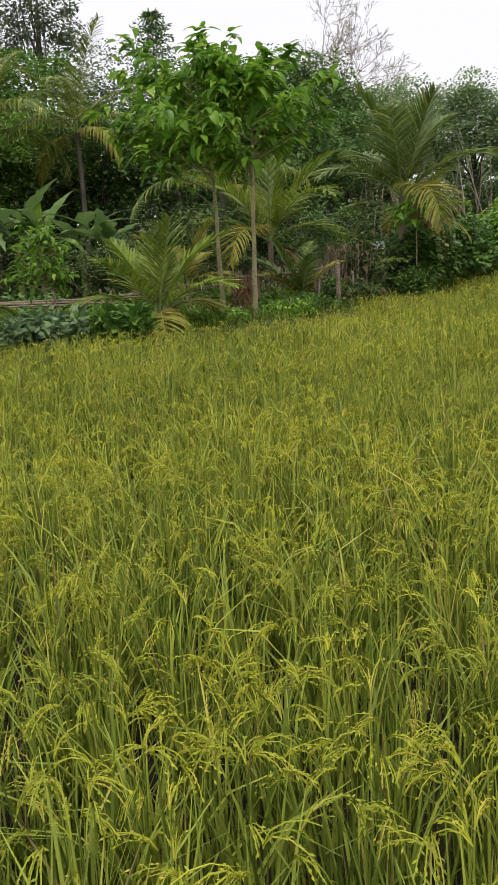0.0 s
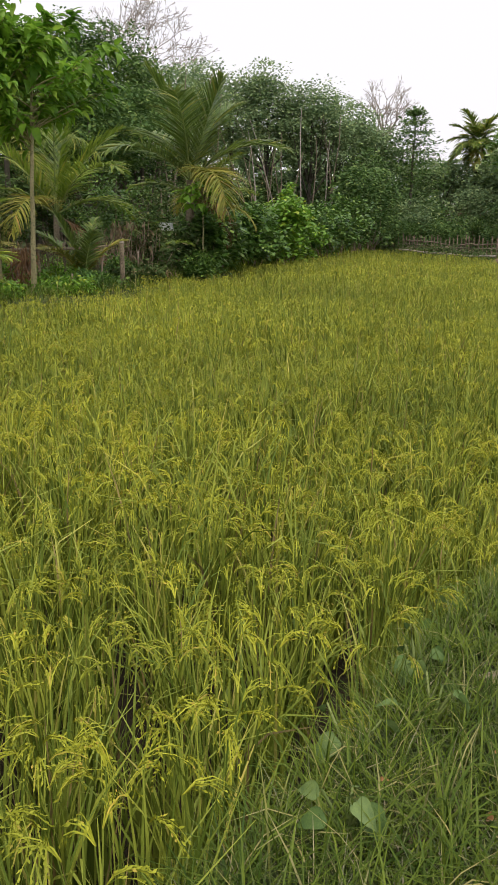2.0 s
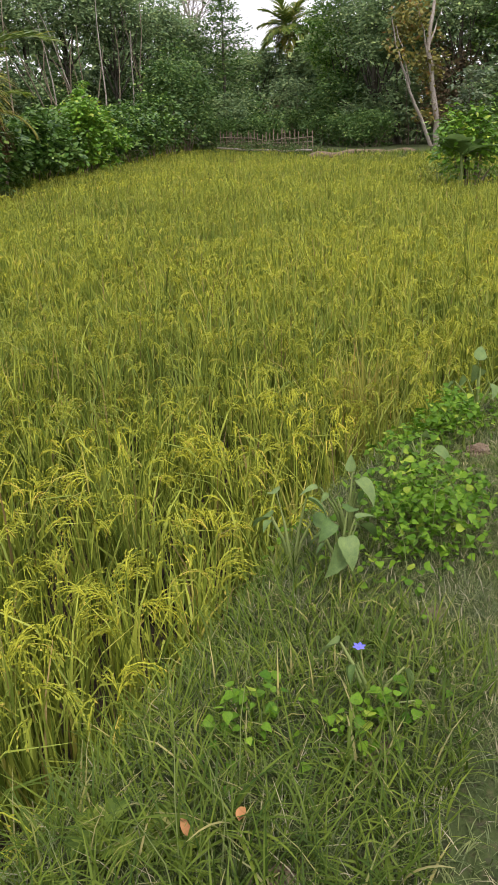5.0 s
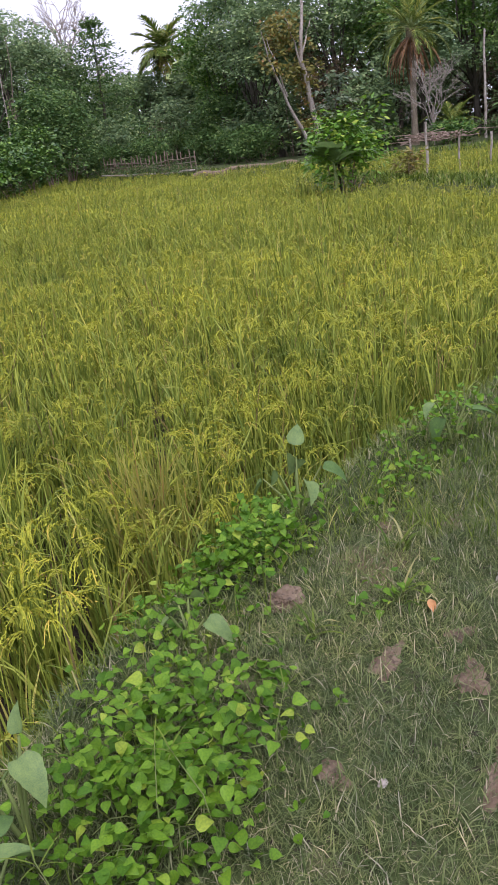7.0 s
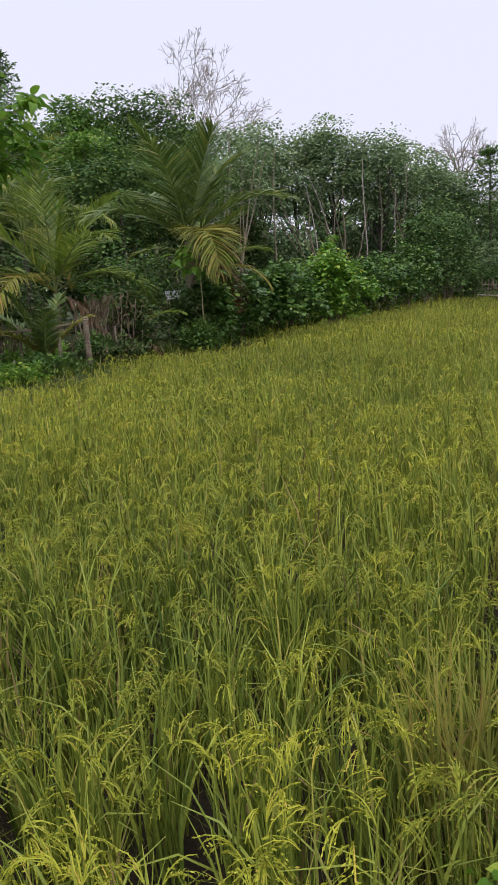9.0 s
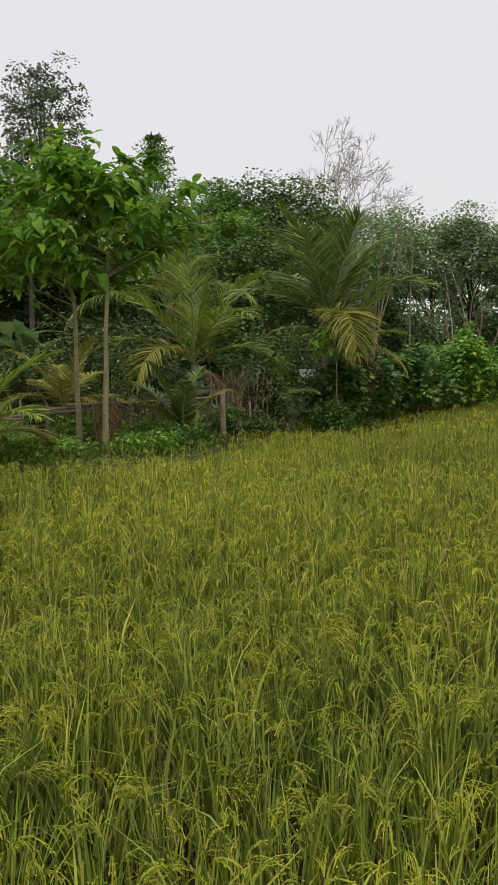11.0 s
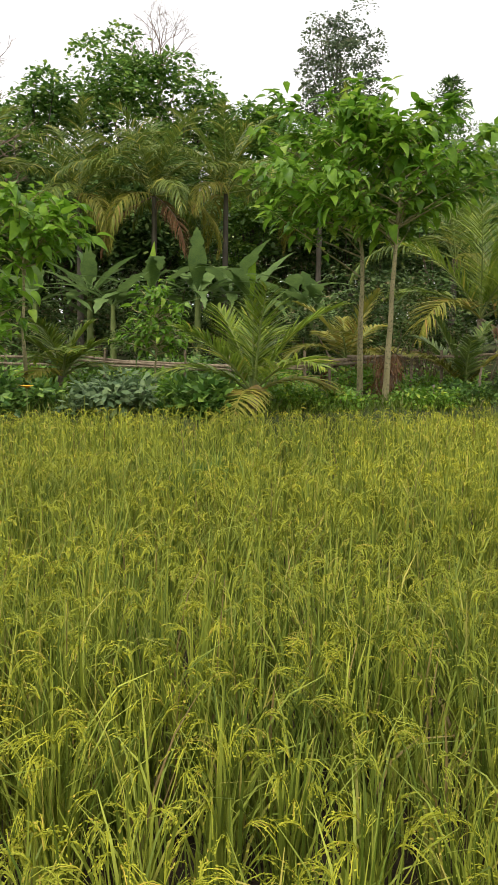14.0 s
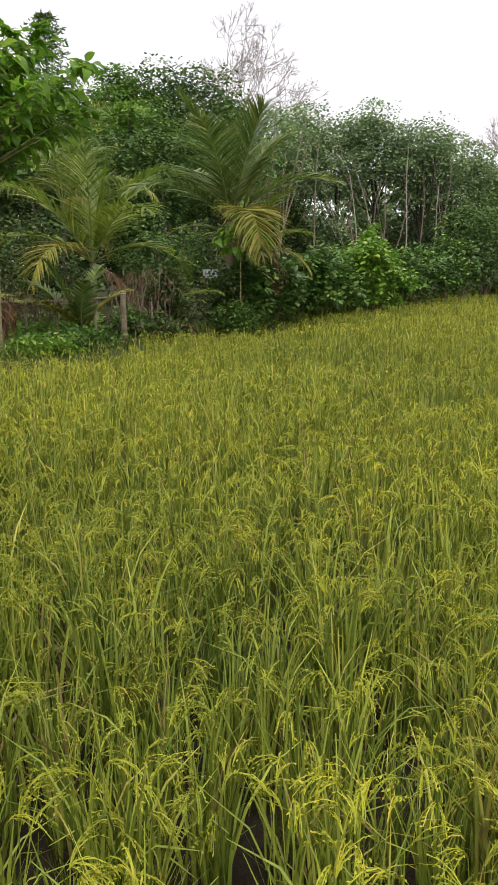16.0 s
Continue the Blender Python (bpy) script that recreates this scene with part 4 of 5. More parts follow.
# orange flower by the sapling
fl = thing("orange_flower", -0.10, 14.13, 0.21, "single orange blossom among the weeds", "flower")
part("stalk", Buf().add(*tube([(0, 0, -0.45), (0, 0, 0.3)], 0.008, 4)), "green_stem", fl)
for a in np.linspace(0, 5.4, 7):
    part("petal", Buf().add(*strips([(0, 0, 0.3)], a, 0.7, 0.13, 0.08, 0.8, 3, leaf_shape)), "orange_petal", fl)

# ---- woodland ----
# tall coconut palms behind the bananas
for x, y, th, n, sa, dd, lb in ((-5.75, 34.0, 6.2, 17, 0.3, 0, "tall coconut palm with long drooping fronds"), (-2.87, 34.3, 6.3, 17, 1.3, 2, "tall coconut palm with yellowed and reddish dead fronds"), (-0.3, 35.8, 6.6, 15, 2.2, 0, "coconut palm half hidden by the woodland"), (-9.9, 32.4, 6.1, 16, 0.8, 0, "coconut palm with long drooping fronds"), (3.4, 37.5, 6.8, 13, 0.1, 0, "coconut palm half hidden by the woodland"), (8.4, 33.0, 3.9, 12, 0.1, 0, "dark young coconut palm behind the bushes")):
    palm(x, y, th, 4.3, n - 2, lb, mat="palm_far", el=(84, 2), bend=(38, 112), leaflet=0.95, width=0.055, pairs=42, hang=1.2, group="tall coconut palms", low_from=0.86, girth=0.11, bark="bark_dark", seed_az=sa, dead=dd)

palm(60.8, 64.0, 10.2, 3.4, 22, "far coconut palm rising over the woodland", mat="palm_far", el=(75, -40), bend=(35, 60), leaflet=1.15, width=0.14, pairs=30, hang=0.8, group="tall coconut palms", low_from=0.9, girth=0.17, bark="bark_dark")

# broad-leaved trees, from the far side of the garden round to the end of the paddy
for x, y, h, r, ch, mat, lab, lf in (
    (-11.4, 45.3, 15.4, 3.4, 8.0, "wood_green", "large leafy tree with a rounded green crown", 0.42),
    (-7.5, 47.8, 17.9, 4.0, 9.5, "wood_green", "large leafy tree with an uneven fresh green crown", 0.42),
    (-4.0, 50.2, 17.0, 3.6, 9.0, "wood_green", "large leafy tree with a dense green crown", 0.42),
    (-0.6, 52.0, 15.6, 3.0, 8.0, "wood_green", "leafy tree with a ragged green crown", 0.42),
    (-15.0, 44.0, 12.5, 3.6, 8.0, "wood_dark", "dark leafy tree at the edge of the wood", 0.42),
    (1.6, 43.0, 9.6, 2.4, 5.0, "wood_light", "young tree with light yellow-green leaves", 0.34),
    (0.3, 40.5, 8.2, 1.6, 4.0, "wood_light", "small tree with bright light-green foliage", 0.30),
    (-13.0, 39.5, 9.5, 3.0, 8.0, "wood_dark", "dark leafy tree closing the edge of the wood", 0.40),
    (-8.6, 40.5, 10.0, 3.2, 8.5, "wood_dark", "dark leafy tree closing the edge of the wood", 0.40),
    (-4.4, 41.0, 10.4, 3.2, 9.0, "wood_dark", "dark leafy tree behind the tall palms", 0.40),
    (4.8, 41.5, 9.6, 3.0, 8.0, "wood_dark", "dark leafy tree behind the young trees", 0.40),
    (5.6, 48.0, 13.0, 3.4, 8.0, "wood_grey", "greyish-green tree with fine hanging leaves", 0.36),
    (3.0, 48.0, 14.0, 3.2, 9.0, "wood_green", "leafy tree with a dense dark green crown", 0.42),
    (13.2, 38.0, 8.6, 3.0, 7.0, "wood_dark", "dark leafy tree behind the palms", 0.38),
    (16.8, 41.0, 9.2, 3.0, 7.5, "wood_dark", "dark leafy tree behind the hedge", 0.38),
    (8.4, 46.0, 12.4, 3.2, 8.0, "wood_dark", "dark green woodland tree", 0.42),
    (10.8, 50.5, 13.0, 3.4, 8.0, "wood_dark", "dark green woodland tree", 0.42),
    (13.6, 49.2, 13.2, 3.6, 6.5, "wood_green", "spreading tree with layered green crown", 0.42),
    (13.0, 45.5, 10.5, 2.4, 4.5, "wood_light", "tree with a light yellow-green crown", 0.36),
    (15.8, 51.4, 13.9, 4.2, 6.0, "wood_dark", "spreading tree with dark layered branches", 0.42),
    (19.2, 50.8, 13.4, 4.2, 6.0, "wood_dark", "spreading tree with dark flat-topped crown", 0.42),
    # from here most crowns take the leaf colour with haze mixed in
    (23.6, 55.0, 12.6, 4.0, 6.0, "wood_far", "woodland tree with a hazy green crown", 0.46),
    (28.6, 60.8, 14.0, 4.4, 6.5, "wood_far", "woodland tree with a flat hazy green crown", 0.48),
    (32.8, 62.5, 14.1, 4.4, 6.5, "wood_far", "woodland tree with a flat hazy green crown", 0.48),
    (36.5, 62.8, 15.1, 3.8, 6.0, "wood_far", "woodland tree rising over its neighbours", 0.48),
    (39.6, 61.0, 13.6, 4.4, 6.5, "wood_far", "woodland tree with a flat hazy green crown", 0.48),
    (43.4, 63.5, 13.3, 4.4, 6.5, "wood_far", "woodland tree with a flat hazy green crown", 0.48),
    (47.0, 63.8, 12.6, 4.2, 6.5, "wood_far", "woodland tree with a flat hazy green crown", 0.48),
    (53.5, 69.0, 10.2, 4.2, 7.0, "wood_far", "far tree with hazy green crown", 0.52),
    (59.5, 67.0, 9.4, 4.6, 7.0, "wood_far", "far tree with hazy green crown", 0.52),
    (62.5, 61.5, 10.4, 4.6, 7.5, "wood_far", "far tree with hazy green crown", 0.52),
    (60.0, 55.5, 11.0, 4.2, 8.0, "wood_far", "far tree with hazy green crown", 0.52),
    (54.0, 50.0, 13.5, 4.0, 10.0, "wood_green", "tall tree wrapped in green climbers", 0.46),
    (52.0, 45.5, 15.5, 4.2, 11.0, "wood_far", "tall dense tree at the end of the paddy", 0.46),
    (49.5, 41.0, 12.5, 3.8, 10.0, "wood_far", "dense tree at the end of the paddy, its green paled by haze", 0.46),
    (50.5, 37.0, 15.0, 4.4, 11.0, "wood_far", "tall tree behind the dead trunk, its green paled by haze", 0.46),
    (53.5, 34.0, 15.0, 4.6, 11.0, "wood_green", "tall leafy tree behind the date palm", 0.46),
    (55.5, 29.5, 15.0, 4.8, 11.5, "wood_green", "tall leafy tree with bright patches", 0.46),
    (57.5, 25.0, 14.5, 4.8, 11.5, "wood_far", "tall leafy tree in the wood, its green paled by haze", 0.46),
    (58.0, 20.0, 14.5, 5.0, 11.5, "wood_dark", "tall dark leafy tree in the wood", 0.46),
    (51.5, 31.0, 8.0, 3.2, 6.5, "wood_far", "leafy tree behind the date palm, its green paled by haze", 0.40),
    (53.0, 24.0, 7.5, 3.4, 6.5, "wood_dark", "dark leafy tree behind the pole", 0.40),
    (54.0, 18.0, 8.0, 3.6, 7.0, "wood_far", "leafy tree at the wood edge, its green paled by haze", 0.40),
):
    tree(x, y, h, r, mat, lab, crown_h=min(ch * 1.45, h * 0.82), clumps=int(46 + r * 10), spread=r * 0.29, per=165 if x < 0 else 150, leaf=lf * (0.60 if x < 0 else 0.44), slim=0.8, limbs=11)

tree(3.65, 70.7, 27.3, 4.4, "wood_grey", "tall airy tree with small grey-green leaves", crown_h=14, clumps=150, per=70, leaf=0.27, spread=0.72, slim=0.6, limbs=12, girth=0.26)

# layered, dark, fir-like crowns
def tiered(x, y, h, r, label, mat="wood_dark", crown=0.6, n=9):
    t = thing("tiered_tree", x, y, GARDEN_Z - 0.1, label, "tree", "woodland trees")
    part("trunk", Buf().add(*tube(wobble((0, 0, 0), (0, 0, h * 0.97), 8, 0.03), np.linspace(0.2, 0.04, 8), 6)), "bark_dark", t)
    b = Buf()
    for i in range(n):
        k = i / (n - 1)
        z = h * (1 - crown + crown * k * 0.97)
        rr = r * (0.12 + 0.9 * (1 - k) ** 0.7) * rng.uniform(0.85, 1.1)
        m = 8
        az = np.arange(m) * 2 * np.pi / m + i * 0.7
        for q in (0.35, 0.65, 0.95):
            c = np.stack([np.sin(az) * rr * q, np.cos(az) * rr * q, z + 0.14 * rr * q + rng.normal(0, 0.08, m)], -1)
            b.add(*cards(c, 20, 0.16 * r + 0.06 * rr, 0.34, squash=0.5, rise=(0.3, 0.4), slim=0.35))
    part("crown", b, mat, t)


tiered(12.0, 68.6, 20.0, 2.9, "dark upright tree with tiered whorls of branches", "wood_dark", 0.32, 8)
tiered(49.6, 60.0, 11.8, 3.8, "dark tree with layered feathery branches", "wood_dark", 0.75, 11)

bare_tree(28.8, 73.0, 22.6, 11.5, "leafless pale tree rising above the woodland", 0.5, 6, 0.19, fine=0.018)
bare_tree(-8.2, 57.0, 21.5, 2.0, "leafless thin treetop above the leafy crowns", 0.74, 5, 0.17, "twig")
bare_tree(56.7, 74.0, 16.6, 3.6, "far leafless tree above the woodland", 0.6, 5, 0.3)
bare_tree(-11.9, 38.0, 13.6, 2.6, "thin tree with almost bare greyish branches", 0.45, 5, 0.2, "twig")
bare_tree(58.5, 70.5, 11.0, 2.6, "small far leafless tree", 0.5, 5, 0.14)

# understorey at the foot of the woods closes the view between the trunks
k = 0
for x, y in [(-18 + 3.4 * i, 41.5 + 1.2 * math.sin(i * 2.1)) for i in range(10)] + [(-12 + 4.5 * i, 56.0 + 1.5 * math.sin(i * 1.7)) for i in range(5)] + [(16 + 3.3 * i, 50.5 + 1.75 * i) for i in range(9)] + [(47.0 + 2.7 * i, 66 - 0.5 * i) for i in range(5)] + [(66 - 0.7 * i, 62 - 3.5 * i) for i in range(16)] + [(49.5 - 0.3 * i, 46.5 - 3.6 * i) for i in range(5)] + [(22 + 5.0 * i, 60 + 2.4 * i) for i in range(6)] + [(15 + 4.0 * i, 55 + 1.9 * i) for i in range(8)] + [(47.5, 57.0), (52.5, 60.5), (53.0, 55.5), (54.5, 46.5), (56.5, 41.0), (58.0, 35.5), (54.5, 50.5)]:
    k += 1
    near_end = x > 46
    # far-end thickets mostly get the haze-paled colour, which lifts their darks
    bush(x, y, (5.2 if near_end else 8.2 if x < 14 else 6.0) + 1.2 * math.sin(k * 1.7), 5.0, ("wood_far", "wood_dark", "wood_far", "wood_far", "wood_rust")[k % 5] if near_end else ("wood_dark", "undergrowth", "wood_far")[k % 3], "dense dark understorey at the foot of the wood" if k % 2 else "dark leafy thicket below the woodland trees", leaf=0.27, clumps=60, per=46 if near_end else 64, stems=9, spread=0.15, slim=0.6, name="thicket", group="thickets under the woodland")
# low dark growth that closes the view at the ground
for x, y, h in [(-13 + 2.6 * i, 37.0 + 0.7 * math.sin(i * 2.3), 2.6) for i in range(9)] + [(46.0, 50.5, 3.0), (48.5, 47.0, 3.0), (51.5, 52.5, 3.2), (46.5, 43.0, 2.6), (49.5, 56.5, 3.4), (45.0, 39.5, 2.6), (44.5, 54.5, 3.0), (20.0, 46.0, 2.6), (24.0, 48.5, 2.6), (28.0, 51.0, 2.6), (32.0, 53.0, 2.6)]:
    bush(x, y, h, 3.6, "undergrowth" if x < 5 else "wood_dark", "low dark undergrowth between the trunks", leaf=0.2, clumps=46, per=50, stems=6, spread=0.2, slim=0.6, name="undergrowth", group="undergrowth in the wood", loose=True)
# bare pole trunks in the wood
for i in range(24):
    x = 18 + 32 * rng.random()
    y = 44.5 + (x - 16) * 0.53 + rng.normal(0, 0.9)
    h = rng.uniform(6.0, 10.5)
    lean = rng.normal(0, 1.8)
    t = thing("slender_trunk", x, y, GARDEN_Z - 0.1, "slender pale bare tree trunk in the wood", "tree trunk", "slender trunks")
    part("stem", Buf().add(*tube(wobble((0, 0, 0), (lean, rng.normal(0, 0.5), h), 6, 0.12), np.linspace(0.07, 0.025, 6), 5)), "bark_pale" if i % 5 == 0 else "bark", t, smooth=True)
    if i % 2:
        part("branch", Buf().add(*tube([(lean * 0.45, 0, h * 0.45), (lean * 0.7 - 0.6, 0, h * 0.72), (lean - 1.3, 0, h)], [0.045, 0.03, 0.015], 4)), "bark", t)


# the wood goes on behind: one dense far belt, distance haze put into its leaf colour
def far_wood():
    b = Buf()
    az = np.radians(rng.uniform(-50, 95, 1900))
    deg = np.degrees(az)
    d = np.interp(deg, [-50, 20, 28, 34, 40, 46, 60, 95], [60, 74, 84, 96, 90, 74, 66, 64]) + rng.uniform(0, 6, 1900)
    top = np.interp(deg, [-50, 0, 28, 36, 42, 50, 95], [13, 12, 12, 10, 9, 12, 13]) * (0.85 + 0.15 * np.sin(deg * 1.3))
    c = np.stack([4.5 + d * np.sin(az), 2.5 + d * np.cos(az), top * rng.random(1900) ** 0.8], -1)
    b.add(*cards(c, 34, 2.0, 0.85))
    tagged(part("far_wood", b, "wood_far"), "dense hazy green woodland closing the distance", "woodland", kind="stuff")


far_wood()


# ---- far end of the paddy ----
# dead forked tree with yellowing climbers
def dead_tree():
    t = thing("dead_tree", 44.4, 33.9, GARDEN_Z, "pale dead forked trunk with yellowing climbers", "tree")
    for a, b, r0, r1 in (((0.3, 0, 0), (-0.6, 0.2, 5.2), 0.20, 0.13), ((-0.6, 0.2, 5.2), (-0.15, 0.3, 10.5), 0.13, 0.04), ((-0.2, 0, 0), (-2.6, 0.5, 4.6), 0.12, 0.06), ((-2.6, 0.5, 4.6), (-3.4, 0.5, 6.8), 0.06, 0.02), ((-1.8, 0.4, 3.4), (-2.9, 0.6, 6.4), 0.05, 0.02), ((-0.5, 0.2, 5.4), (0.6, 0.2, 7.4), 0.06, 0.02), ((-0.55, 0.2, 4.8), (-1.7, 0.3, 7.6), 0.06, 0.02)):
        part("limb", Buf().add(*tube(wobble(a, b, 7, 0.06), np.linspace(r0, r1, 7), 7)), "bark_pale", t, smooth=True)
    c = np.concatenate([np.stack([rng.normal(-1.5, 0.9, 26), rng.normal(0.6, 0.4, 26), rng.uniform(4.6, 7.4, 26)], -1), np.stack([rng.normal(-0.2, 0.3, 14), rng.normal(0.3, 0.3, 14), rng.uniform(1.5, 5.0, 14)], -1)])
    part("climber_mass", Buf().add(*cards(c, 34, 0.55, 0.26)), "wood_yellow", t)["kind"] = "stuff"


dead_tree()


def date_palm():
    t = thing("date_palm", 46.5, 28.5, GARDEN_Z, "date palm with a skirt of dead hanging leaves", "palm tree")
    top = np.array([0, 0, 6.0])
    part("trunk", Buf().add(*tube(np.linspace((0, 0, 0), top, 9), np.array([0.24, 0.19, 0.17, 0.17, 0.18, 0.2, 0.24, 0.3, 0.28]), 10)), "bark", t, smooth=True)
    for i in range(26):
        kk = (i + 0.5) / 26
        fr = part("frond", frond_buf(3.0, i * 2.399, np.radians(80 - 105 * kk), np.radians(38 + 45 * kk), 32, 0.46, 0.05, 0.3, 0.8), ["palm_far", "green_stem"], t)
        fr.location = top
    for i in range(26):
        fr = part("frond", frond_buf(2.7, i * 2.399, np.radians(-22 - 48 * rng.random()), np.radians(42), 24, 0.32, 0.05, 0.6, 0.5), ["palm_dry", "twig"], t, "dead brown hanging frond")
        fr.location = top - np.array([0, 0, 0.25])


date_palm()

# tall pole
p = thing("tall_pole", 47.1, 24.5, GARDEN_Z, "tall thin pale wooden pole", "pole")
part("shaft", Buf().add(*tube(wobble((0, 0, -0.2), (0, 0, 5.3), 8, 0.02), np.linspace(0.09, 0.06, 8), 6)), "bark_pale", p)
bare_tree(44.0, 25.8, 4.6, 2.2, "small leafless tree beside the date palm", 0.3, 4, 0.07)
palm(45.6, 25.6, 0.9, 1.9, 10, "small palm below the date palm", el=(80, 0), bend=(30, 90), mat="palm_far", leaflet=0.4, width=0.05, seed_az=0.4)
for x, y, h in ((48.5, 23.4, 2.6), (44.5, 21.4, 2.4)):
    banana(x, y, h, 7, "banana plant with arching leaves at the far bank")
for x, y, h, w, m, lb in ((43.6, 30.8, 1.3, 3.0, "undergrowth", "low dark bushes along the far bank"), (42.8, 28.0, 1.3, 2.8, "undergrowth", "low dark bushes along the far bank"), (43.5, 24.5, 1.2, 3.0, "shrub", "low green bushes along the far bank"), (43.0, 20.5, 1.3, 3.4, "undergrowth", "low dark bushes along the far bank"), (42.5, 16.5, 1.4, 3.4, "undergrowth", "low dark bushes along the far bank"), (42.0, 12.5, 1.4, 3.6, "undergrowth", "low dark bushes along the far bank")):
    bush(x, y, h, w, m, lb, leaf=0.22, clumps=50, per=36, name="low_bush", group="bushes on the far bank")

# lone bush on the bank across the paddy
bush(20.4, 14.0, 2.1, 1.9, "shrub_bright", "lone leafy bush on the grassy bank", leaf=0.16, clumps=80, per=34, z=-0.05, spread=0.18, name="lone_bush")
tree(20.3, 14.1, 2.9, 0.55, "wood_grey", "thin greyish sapling growing through the bush", "sapling", crown_h=2.0, clumps=22, per=26, leaf=0.13, girth=0.03, limbs=6, group="", base=-0.05)
banana(19.6, 13.7, 1.25, 6, "small banana plant beside the lone bush", z=-0.05)
bush(22.4, 13.6, 0.95, 0.9, "wood_yellow", "small bush with yellowing leaves beside the bank", leaf=0.13, clumps=26, per=16, z=-0.05, name="yellow_bush")


def brushwood():
    t = thing("brushwood_rack", 24.6, 14.2, -0.05, "rack of piled brown brushwood on thin poles", "brushwood")
    for x, y, h in ((-1.5, -0.7, 1.35), (-1.0, 0.1, 1.0), (0.2, 0.3, 0.95), (1.2, -0.1, 0.95), (1.5, -0.9, 0.9)):
        part("pole", Buf().add(*tube(wobble((x, y, -0.2), (x + 0.03, y, h), 5, 0.02), 0.03, 5)), "bark_pale", t)
    b = Buf()
    for _ in range(120):
        a = np.array([rng.uniform(-1.1, 1.5), rng.normal(0, 0.3), 0.85 + rng.uniform(0, 0.2)])
        b.add(*tube(wobble(a, a + np.array([rng.normal(0, 0.6), rng.normal(0, 0.2), rng.normal(0, 0.06)]), 4, 0.02), 0.010, 3))
    part("stick_pile", b, "twig", t)["kind"] = "stuff"


brushwood()
st = thing("forked_stump", 24.2, 11.3, -0.05, "grey forked tree stump leaning on the bank", "tree stump")
for a, b, r0, r1 in (((0, 0, -0.2), (-0.15, 0, 0.6), 0.16, 0.12), ((-0.15, 0, 0.6), (0.15, 0, 1.75), 0.07, 0.03), ((-0.15, 0, 0.55), (-0.35, 0, 1.2), 0.05, 0.025)):
    part("limb", Buf().add(*tube(wobble(a, b, 5, 0.02), np.linspace(r0, r1, 5), 7)), "bark", st, smooth=True)


# hurdle fence and heaped brush at the far corner
def hurdle():
    t = thing("hurdle_fence", 38.3, 42.4, GARDEN_Z, "long low rail fence of sticks and brush", "fence")
    a, b = np.array([3.2, 8.2, 0]), np.array([-2.6, -7.2, 0])
    for i in range(26):
        q = a + (b - a) * i / 25
        part("post", Buf().add(*tube([q + [0, 0, -0.2], q + [rng.normal(0, 0.05), 0, rng.uniform(0.9, 1.35)]], 0.032, 5)), "twig", t)
    for z in (0.3, 0.6, 0.85):
        part("rail", Buf().add(*tube(wobble(a + [0, 0, z], b + [0, 0, z], 14, 0.04), 0.032, 5)), "bark", t)
    c = np.array([a + (b - a) * rng.random() + [rng.normal(-0.6, 0.5), rng.normal(-0.5, 0.4), rng.uniform(0.05, 0.45)] for _ in range(200)])
    part("brush", Buf().add(*cards(c, 16, 0.4, 0.2, slim=0.3)), "undergrowth", t)
    lo = Buf().add(*tube(wobble(a + [-1.6, -1.6, 0.2], b + [-1.0, -1.0, 0.2], 12, 0.05), 0.07, 6))
    part("log", lo, "bark_pale", t, "long pale pole lying on the bank")


hurdle()
eb = thing("earth_heap", 34.6, 30.4, GARDEN_Z - 0.15, "low heap of bare brown earth on the far bank", "earth heap")
q = np.linspace(0, 1, 25)
line = np.stack([-1.9 + 3.8 * q, 2.0 - 4.0 * q, 0.1 + 0.05 * np.sin(q * 17)], -1)
part("mound", Buf().add(*tube(line, 0.28 * np.sin(np.pi * np.clip(q, 0.02, 0.98)) ** 0.3 + 0.04 * np.sin(q * 23), 8)), "clod", eb, smooth=True)

# ---- footpath bank: turf, weeds and small things ----
def on_bank(n, x0, x1, y_lo, y_hi):
    x = rng.uniform(x0, x1, n)
    e = near_edge(x)
    y = e + rng.uniform(y_lo, y_hi, n)
    return x, y, height(x, y)


def worn(x, y):
    """How bare the soil is: trodden patches along the middle of the path."""
    w = np.zeros_like(x)
    for cx, cy, r in ((5.74, 3.02, 0.16), (5.8, 2.76, 0.22), (5.5, 2.6, 0.2), (3.56, 2.37, 0.14), (5.38, 2.94, 0.12), (6.3, 2.95, 0.25), (6.9, 2.9, 0.3), (4.3, 2.45, 0.15), (5.86, 3.48, 0.10), (5.2, 2.6, 0.12)):
        w = np.maximum(w, np.clip(1.35 - np.hypot(x - cx, (y - cy) * 1.3) / (0.6 * r), 0, 1))
    return w


turf = Buf()
x, y, z = on_bank(54000, 1.6, 9.0, -1.65, 0.10)
keep = rng.random(len(x)) > 0.5 * worn(x, y)
x, y, z = x[keep], y[keep], z[keep]
n = len(x)
lush = np.clip((4.4 - x) / 1.6, 0, 1) + np.clip((x - 6.6) / 1.5, 0, 0.7)
L = rng.uniform(0.03, 0.085, n) * (1 + 1.8 * lush * rng.random(n) ** 2)
turf.add(*strips(np.stack([x, y, z - 0.004], -1), rng.uniform(0, 6.28, n), np.radians(rng.uniform(25, 85, n)), L, rng.uniform(0.003, 0.0055, n), rng.uniform(0.2, 1.3, n), 2))
x, y = rng.uniform(4.2, 7.0, 105000), rng.uniform(2.15, 3.6, 105000)
keep = (y < near_edge(x) - 0.1) & (rng.random(105000) > 0.7 * worn(x, y))
x, y = x[keep], y[keep]
n = len(x)
